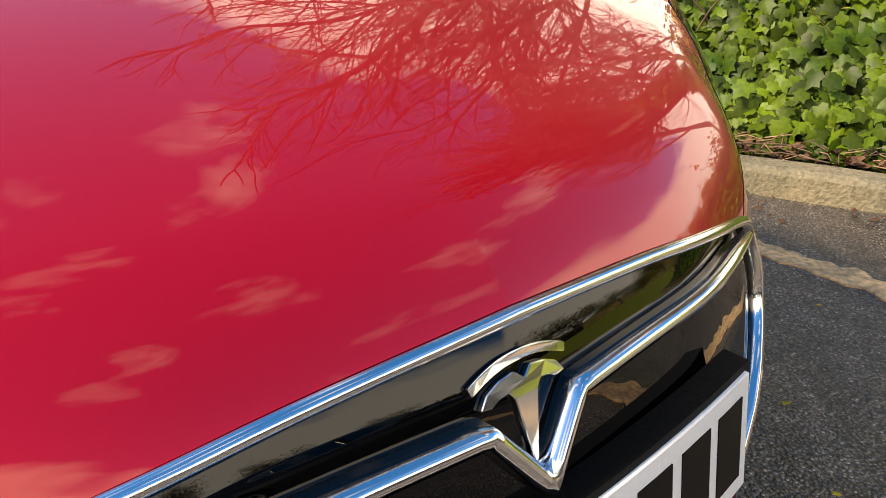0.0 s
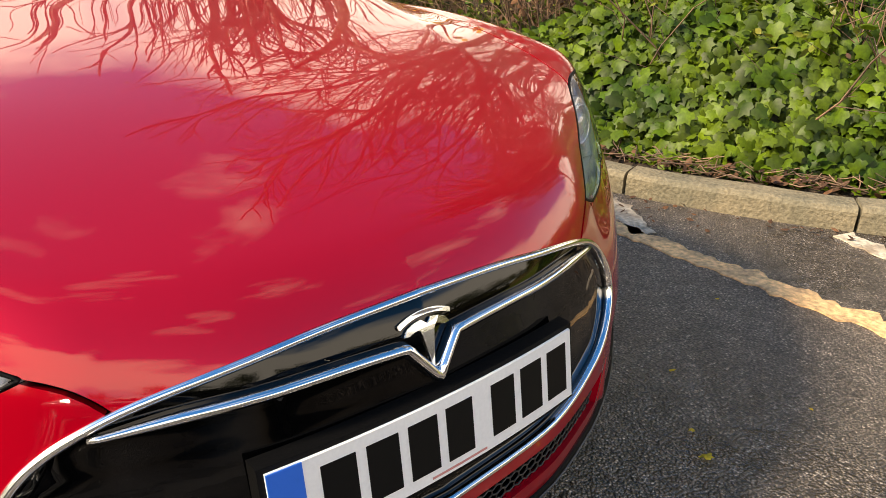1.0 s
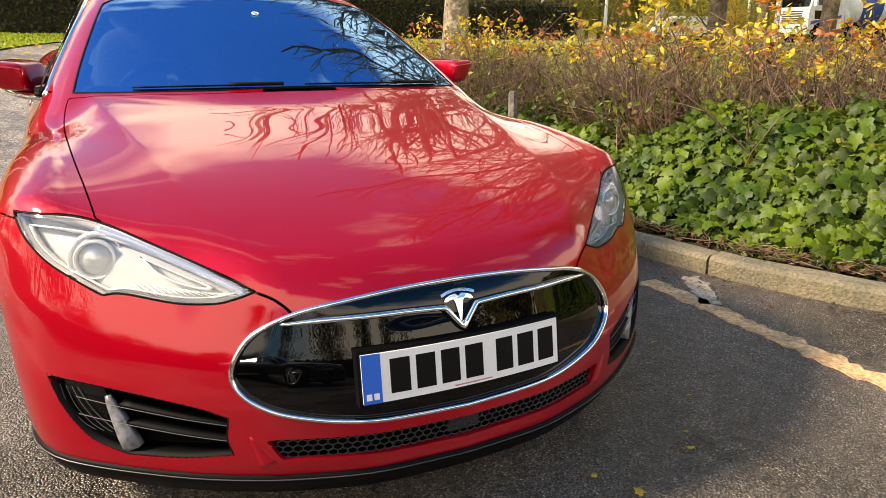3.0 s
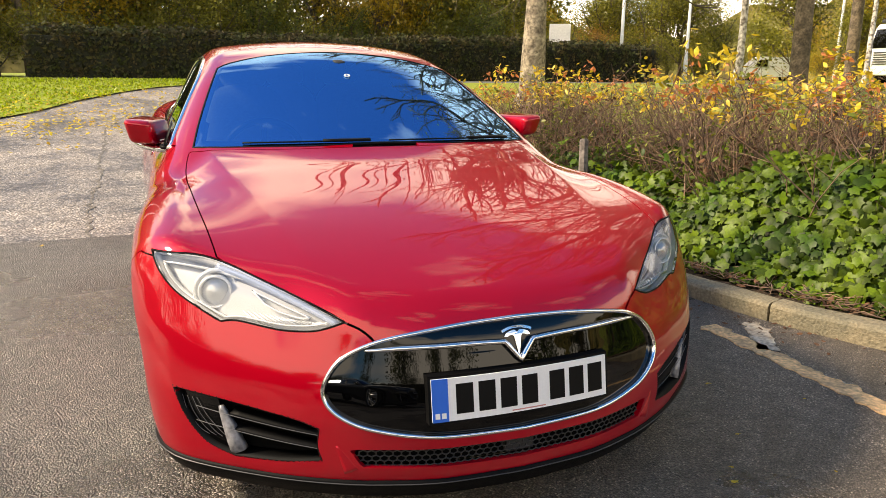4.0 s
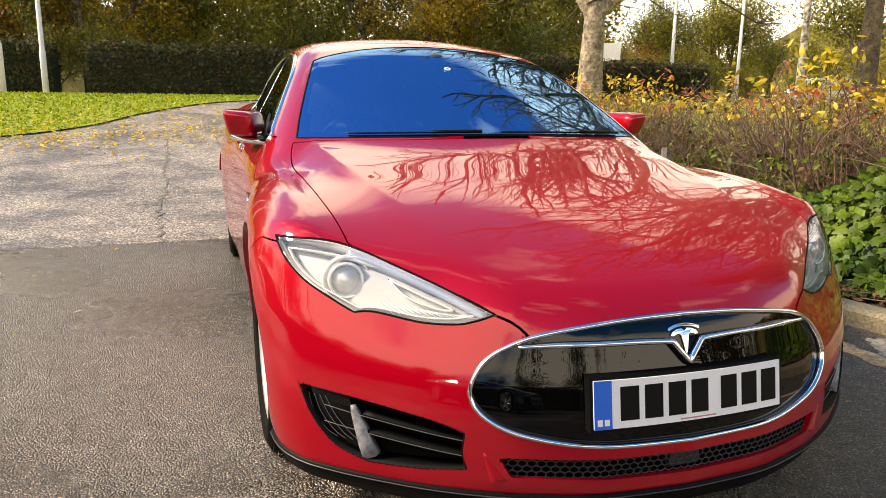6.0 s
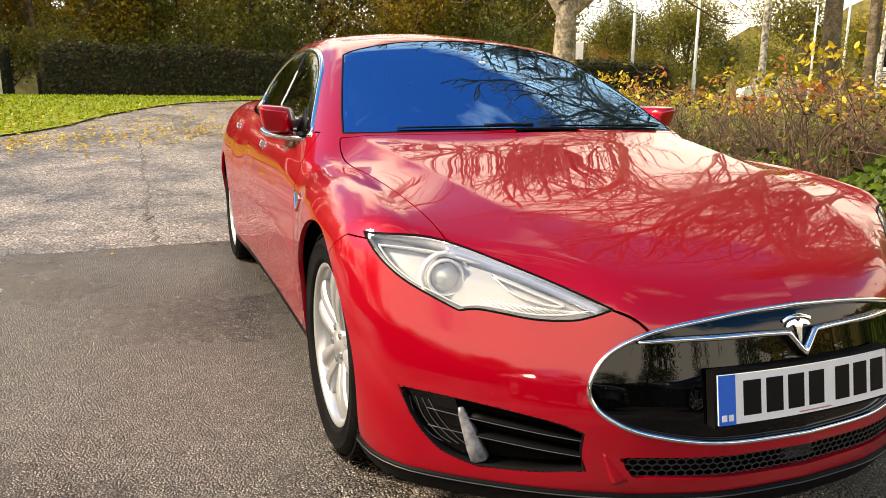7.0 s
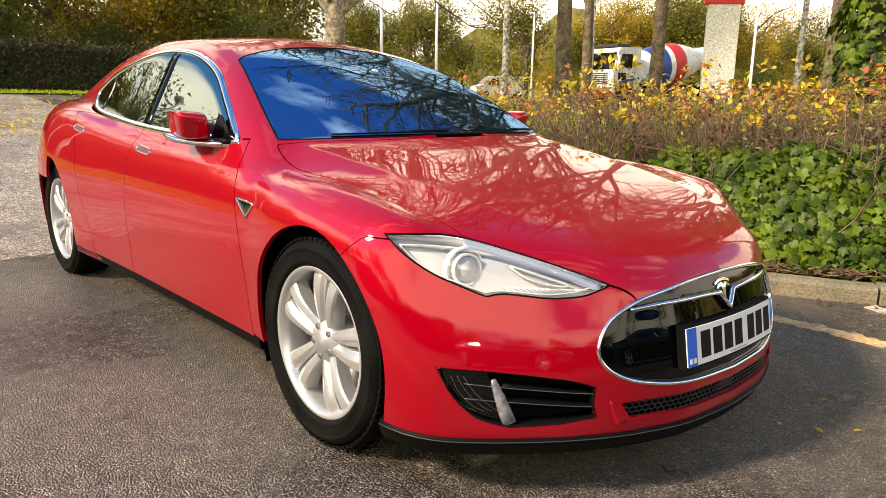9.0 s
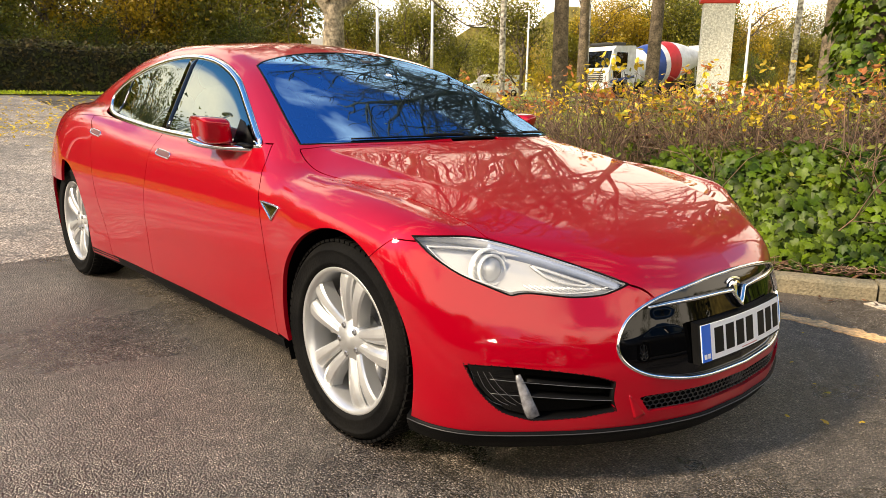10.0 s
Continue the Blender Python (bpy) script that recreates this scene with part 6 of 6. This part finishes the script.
piece("shaft", *tube_data([(0, 0, -0.1), (0.01, 0, 0.4), (0.01, 0.01, 0.62), (0.01, 0.01, 0.64)], [0.04, 0.04, 0.038, 0.03], 7), material("grey_wood", (0.20, 0.17, 0.15), 0.9, spread=0.5, grain=30, second=(0.08, 0.06, 0.05)), marker, smooth=False)


# painted lines with worn edges
def painted(name, a, b, wide, mat, label, wear=0.012):
    a, b = np.array(a, float), np.array(b, float)
    n = max(int(np.linalg.norm(b - a) / 0.03), 4)
    t = (b - a) / np.linalg.norm(b - a)
    s_ = np.array([-t[1], t[0]])
    u = np.linspace(0, 1, n)[:, None]
    left = a + u * (b - a) + s_ * (wide / 2 + ragged(n, wear * 0.6))[:, None]
    right = a + u * (b - a) - s_ * (wide / 2 + ragged(n, wear * 0.6))[:, None]
    verts = [(*p, 0.005) for p in left] + [(*p, 0.005) for p in right] + [(*p, -0.002) for p in left] + [(*p, -0.002) for p in right]
    faces = [(i, i + 1, n + i + 1, n + i) for i in range(n - 1)] + [(i, i + 1, 2 * n + i + 1, 2 * n + i) for i in range(n - 1)] + [(n + i, n + i + 1, 3 * n + i + 1, 3 * n + i) for i in range(n - 1)]
    tagged(piece(name, verts, faces, mat, smooth=False), label, kind="structure")


painted("bay_line", (1.71, 0.30), (1.66, -4.5), 0.105, LINE_YELLOW, "worn yellow bay line on the tarmac", 0.022)
painted("bay_stub", (1.96, 0.26), (1.74, -0.08), 0.10, LINE_WHITE, "worn cream stub of a bay line", 0.02)
painted("bay_stub_white", (2.36, -0.56), (2.22, -1.0), 0.10, LINE_WHITE, "worn white stub of a bay line", 0.02)
# crack and joint in the old tarmac
crack = loop_through([(-1.43, 3.5), (-1.46, 4.2), (-1.50, 5.0), (-1.47, 5.9), (-1.55, 7.2), (-1.52, 8.3), (-1.60, 9.5), (-1.3, 11.0)], 10, closed=False)
crack[:, 0] += ragged(len(crack), 0.02)
verts = [(x + s_ * 0.011 * (1 + 0.5 * math.sin(7 * y)), y, float(ground_z(x, y)) + 0.009) for x, y in crack for s_ in (-1, 1)]
tagged(piece("crack", verts, [(2 * i, 2 * i + 2, 2 * i + 3, 2 * i + 1) for i in range(len(crack) - 1)], material("crack_tar", (0.17, 0.15, 0.125), 0.9, spread=0.5, grain=30), smooth=False), "dark crack in the old tarmac", kind="structure")


# fallen leaves
def leaf_on_ground(x, y, size, mat, label):
    v, t = scatter(IVY_LEAF, IVY_FACES, np.array([(x, y, float(ground_z(x, y)) + 0.014)]), np.array([(rng.normal(0, 0.15), rng.normal(0, 0.15), 1.0)]), np.array([size]), rng.uniform(0, 6.28, 1))
    tagged(fast_mesh("fallen_leaf", v, t, mat), label, "leaf", "fallen leaves on the tarmac")


for x, y, size in ((0.985, -0.69, 0.05), (0.746, -0.93, 0.085), (0.80, -0.86, 0.04), (1.19, -0.30, 0.07), (0.462, -1.03, 0.08), (0.56, -1.12, 0.06), (0.40, -0.92, 0.05), (-1.71, 3.3, 0.08), (1.3, -1.4, 0.05), (0.62, -1.25, 0.06), (-1.5, -0.2, 0.04), (1.45, -0.55, 0.035), (1.1, -1.0, 0.03), (-2.1, 2.6, 0.05), (-1.95, 1.4, 0.035)):
    leaf_on_ground(x, y, size * 0.38, YELLOW, "small yellow fallen leaf on tarmac")
n_f = 4600
x_f = rng.uniform(-13, 3, n_f)
y_f = 11.2 + 0.35 * np.clip(x_f, -13, 3) + np.abs(rng.normal(0, 2.2, n_f)) * rng.choice((-0.4, 1), n_f)
keep = (y_f > 5) & (y_f < 18)
x_f, y_f = x_f[keep], y_f[keep]
v, t = scatter(OVAL, OVAL_FACES, np.column_stack([x_f, y_f, ground_z(x_f, y_f) + 0.045]), np.column_stack([rng.normal(0, 0.3, (len(x_f), 2)), np.ones(len(x_f))]), rng.uniform(0.05, 0.09, len(x_f)), rng.uniform(0, 6.28, len(x_f)))
tagged(fast_mesh("fallen_leaves", v, t, YELLOW), "yellow leaves strewn over grass and tarmac", "leaves", kind="stuff")
n_f = 340
p_f = in_bed(rng.uniform(7, 13, n_f), -np.abs(rng.normal(0, 0.12, n_f)) - 0.01)
v, t = scatter(OVAL, OVAL_FACES, np.column_stack([p_f, 0.008 + rng.uniform(0, 0.01, n_f)]), np.column_stack([rng.normal(0, 0.3, (n_f, 2)), np.ones(n_f)]), rng.uniform(0.012, 0.04, n_f), rng.uniform(0, 6.28, n_f))
tagged(fast_mesh("gutter_litter", v, t, BROWN), "brown scraps of leaf in the gutter", "leaves", kind="stuff")


# concrete mixer lorry on the road
def mixer_lorry(m):
    ob = thing("mixer_lorry", "white concrete mixer lorry with red and blue banded drum", "lorry", m=m)
    white = material("lorry_white", (0.75, 0.75, 0.74), 0.4, spread=0.12, grain=4, second=(0.6, 0.59, 0.56), patch=1.5)
    dark, red, blue = material("lorry_chassis", (0.03, 0.03, 0.03), 0.7), material("drum_red", (0.5, 0.03, 0.03), 0.5, spread=0.1, grain=5), material("drum_blue", (0.02, 0.06, 0.25), 0.5, spread=0.1, grain=5)
    bm = bmesh.new()
    box(bm, -4.2, 4.2, -0.45, 0.45, 0.72, 1.0, 0.02)
    part("chassis", bm, dark, ob)
    arch = [(-3.7 + 0.62 * math.cos(t), 0.6 + 0.62 * math.sin(t)) for t in np.linspace(0.1, math.pi - 0.1, 9)]
    outline = [(-4.62, 0.62), (-4.66, 1.45), (-4.60, 1.72), (-4.36, 2.70), (-4.20, 2.92), (-2.80, 2.98), (-2.74, 2.9), (-2.74, 0.66)] + arch
    k = len(outline)
    cab = piece("cab", [(x, 1.22 * s, z) for s in (-1, 1) for x, z in outline], [tuple(range(k)), tuple(range(2 * k - 1, k - 1, -1))] + [(i, k + i, k + (i + 1) % k, (i + 1) % k) for i in range(k)], white, ob, "white lorry cab", smooth=False)
    slant = [(-4.625, 1.74), (-4.395, 2.66)]
    piece("windscreen", [(x, y, z) for x, z in slant for y in (-1.1, 1.1)], [(0, 1, 3, 2)], BLACK_GLOSS, cab, "dark windscreen", smooth=False)
    for s in (-1, 1):
        for name, pts, mat in (("side_window", [(-4.32, 1.80), (-3.35, 1.80), (-3.35, 2.58), (-4.12, 2.58)], BLACK_GLOSS), ("door_window", [(-4.3, 1.15), (-3.75, 1.15), (-3.75, 1.55), (-4.35, 1.55)], BLACK_GLOSS), ("blue_stripe", [(-4.5, 0.88), (-2.76, 1.22), (-2.76, 1.36), (-4.5, 1.04)], blue), ("door_handle", [(-3.5, 1.32), (-3.25, 1.32), (-3.25, 1.40), (-3.5, 1.40)], dark)):
            piece(name, [(x, s * (1.22 + d), z) for d in (0.002, 0.008) for x, z in pts], [(0, 1, 2, 3), (4, 5, 6, 7), (0, 1, 5, 4), (1, 2, 6, 5), (2, 3, 7, 6), (3, 0, 4, 7)], mat, cab, smooth=False)
        bm = bmesh.new()
        box(bm, -4.7, -4.55, s * 0.95 - 0.18, s * 0.95 + 0.18, 0.85, 1.1, 0.03)
        part("headlight", bm, LAMP_SILVER, cab)
        bm = bmesh.new()
        box(bm, -4.55, -4.42, s * 1.40 - 0.10, s * 1.40 + 0.10, 1.75, 2.45, 0.04)
        part("door_mirror", bm, white, cab)
    for z in np.arange(0.95, 1.6, 0.11):
        bm = bmesh.new()
        box(bm, -4.70, -4.6, -0.75, 0.75, z, z + 0.05, 0.01)
        part("grille_bar", bm, dark, cab)
    bm = bmesh.new()
    box(bm, -4.74, -4.45, -1.22, 1.22, 0.42, 0.78, 0.06)
    part("bumper", bm, white, cab)
    bm = bmesh.new()
    box(bm, -4.3, -3.3, -1.0, 1.0, 2.97, 3.14, 0.06)
    part("roof_visor", bm, dark, cab, "dark roof spoiler")
    bm = bmesh.new()
    box(bm, -2.6, -1.75, -0.7, 0.7, 1.0, 2.3, 0.1)
    part("water_tank", bm, white, ob, "off-white water tank")
    tilt = pose(0.3, 0, 2.15, 0, -9, 0)

    def band(name, prof, mat, label=""):
        v, f = lathe(prof, 40)
        piece(name, [tuple(tilt @ Vector(p)) for p in v], f, mat, ob, label)

    radius = smooth_curve([(-2.5, 0.55), (-1.9, 1.0), (-0.9, 1.22), (0.2, 1.24), (1.2, 1.05), (2.6, 0.62), (3.3, 0.5)])
    edges = [(-2.5, -1.75, white), (-1.75, -0.65, blue), (-0.65, -0.3, white), (-0.3, 0.6, red), (0.6, 3.3, white)]
    for a, b, mat in edges:
        xs_ = np.linspace(a, b, 9)
        band("drum_band", [(float(x), float(radius(x))) for x in xs_], mat)
    band("drum_mouth", [(3.3, 0.5), (3.32, 0.42), (3.0, 0.38)], dark)
    bm = bmesh.new()
    box(bm, 3.1, 3.9, -0.5, 0.5, 2.75, 3.3, 0.05)
    part("hopper", bm, white, ob, "loading hopper")
    for y in (-0.5, 0.5):
        piece("ladder_rail", *tube_data([(3.9, y, 0.8), (3.75, y, 3.0)], 0.03, 6), white, ob)
        piece("drum_stay", *tube_data([(3.0, y, 0.9), (3.2, y * 1.2, 2.5)], 0.07, 6), dark, ob)
    for k in range(7):
        piece("ladder_rung", *tube_data([(3.87 - 0.02 * k, -0.5, 1.0 + 0.28 * k), (3.87 - 0.02 * k, 0.5, 1.0 + 0.28 * k)], 0.02, 6), white, ob)
    for x in (-3.7, -1.9, 1.7, 3.05):
        for s in (-1, 1):
            hub = piece("wheel", *[[(s * a + 0, b, c) for a, b, c in lathe([(0.75, 0.2), (0.95, 0.24), (1.12, 0.28), (1.15, 0.32), (1.22, 0.34), (1.2, 0.48), (1.15, 0.52), (0.85, 0.52), (0.8, 0.45)], 32)[0]], lathe([(0, 0)] * 9, 32)[1]], RUBBER, ob)
            hub.matrix_basis = pose(x, 0, 0.52, 0, 0, 90) 
            piece("wheel_hub", [(s * a, b, c) for a, b, c in lathe([(1.0, 0.3), (1.08, 0.12), (1.18, 0.1), (1.18, 0.0)], 20)[0]], lathe([(0, 0)] * 4, 20)[1], STEEL, hub)
    bm = bmesh.new()
    box(bm, 1.0, 3.75, -1.22, 1.22, 1.1, 1.16, 0.02)
    part("mudguard", bm, dark, ob)


mixer_lorry(Matrix.Translation((37.2, 22.8, 1.06)) @ pose(0, 0, 0, 0, 0, -14))

# white van parked far off beside the trees
def far_van(m):
    ob = thing("van", "white panel van parked far off among the trees", "van", m=m)
    white = material("van_white", (0.75, 0.76, 0.77), 0.35, coat=0.5, spread=0.06, grain=3)
    outline = [(-2.5, 0.35), (-2.55, 0.85), (-2.42, 1.05), (-1.75, 1.22), (-1.05, 1.92), (-0.8, 2.0), (2.35, 2.0), (2.45, 1.9), (2.5, 0.4)]
    k = len(outline)
    shell = piece("van_body", [(x, s * (0.93 - 0.12 * max(z - 1.1, 0)), z) for s in (-1, 1) for x, z in outline], [tuple(range(k)), tuple(range(2 * k - 1, k - 1, -1))] + [(i, k + i, k + (i + 1) % k, (i + 1) % k) for i in range(k)], white, ob, smooth=False)
    piece("windscreen", [(x, y, z) for x, z in ((-1.77, 1.25), (-1.12, 1.88)) for y in (-0.82, 0.82)], [(0, 1, 3, 2)], BLACK_GLOSS, shell, "dark windscreen", smooth=False).location = (-0.02, 0, 0.02)
    for s in (-1, 1):
        piece("side_window", [(x, s * (0.95 + d - 0.12 * (z - 1.1)), z) for d in (-0.01, 0.01) for x, z in ((-1.5, 1.2), (-0.4, 1.2), (-0.4, 1.75), (-1.0, 1.75))], [(0, 1, 2, 3), (4, 5, 6, 7), (0, 1, 5, 4), (1, 2, 6, 5), (2, 3, 7, 6), (3, 0, 4, 7)], BLACK_GLOSS, shell, smooth=False)
        for x in (-1.6, 1.6):
            piece("wheel", *[[(b + x, s * a, c + 0.33) for a, b, c in lathe([(0.7, 0.18), (0.93, 0.2), (0.95, 0.3), (0.9, 0.33), (0.72, 0.33)], 24)[0]], lathe([(0, 0)] * 5, 24)[1]], RUBBER, ob)


far_van(Matrix.Translation((47.5, 46.2, 1.06)) @ pose(0, 0, 0, 0, 0, -25))

# two dark cars parked opposite, seen as reflections
slate = material("slate_paint", (0.03, 0.035, 0.045), 0.3, 0.5, coat=1.0)
for x, y, turn in ((-2.6, -6.6, 94), (3.4, -6.9, 92)):
    other = copy_thing(car, Matrix.Translation((x, y, 0)) @ pose(0, 0, 0, 0, 0, turn))
    tagged(other, "dark grey saloon car parked on tarmac opposite")
    for o in other.children_recursive:
        if o.type == "MESH" and o.data.materials[0] == PAINT:
            o.material_slots[0].link = "OBJECT"
            o.material_slots[0].material = slate
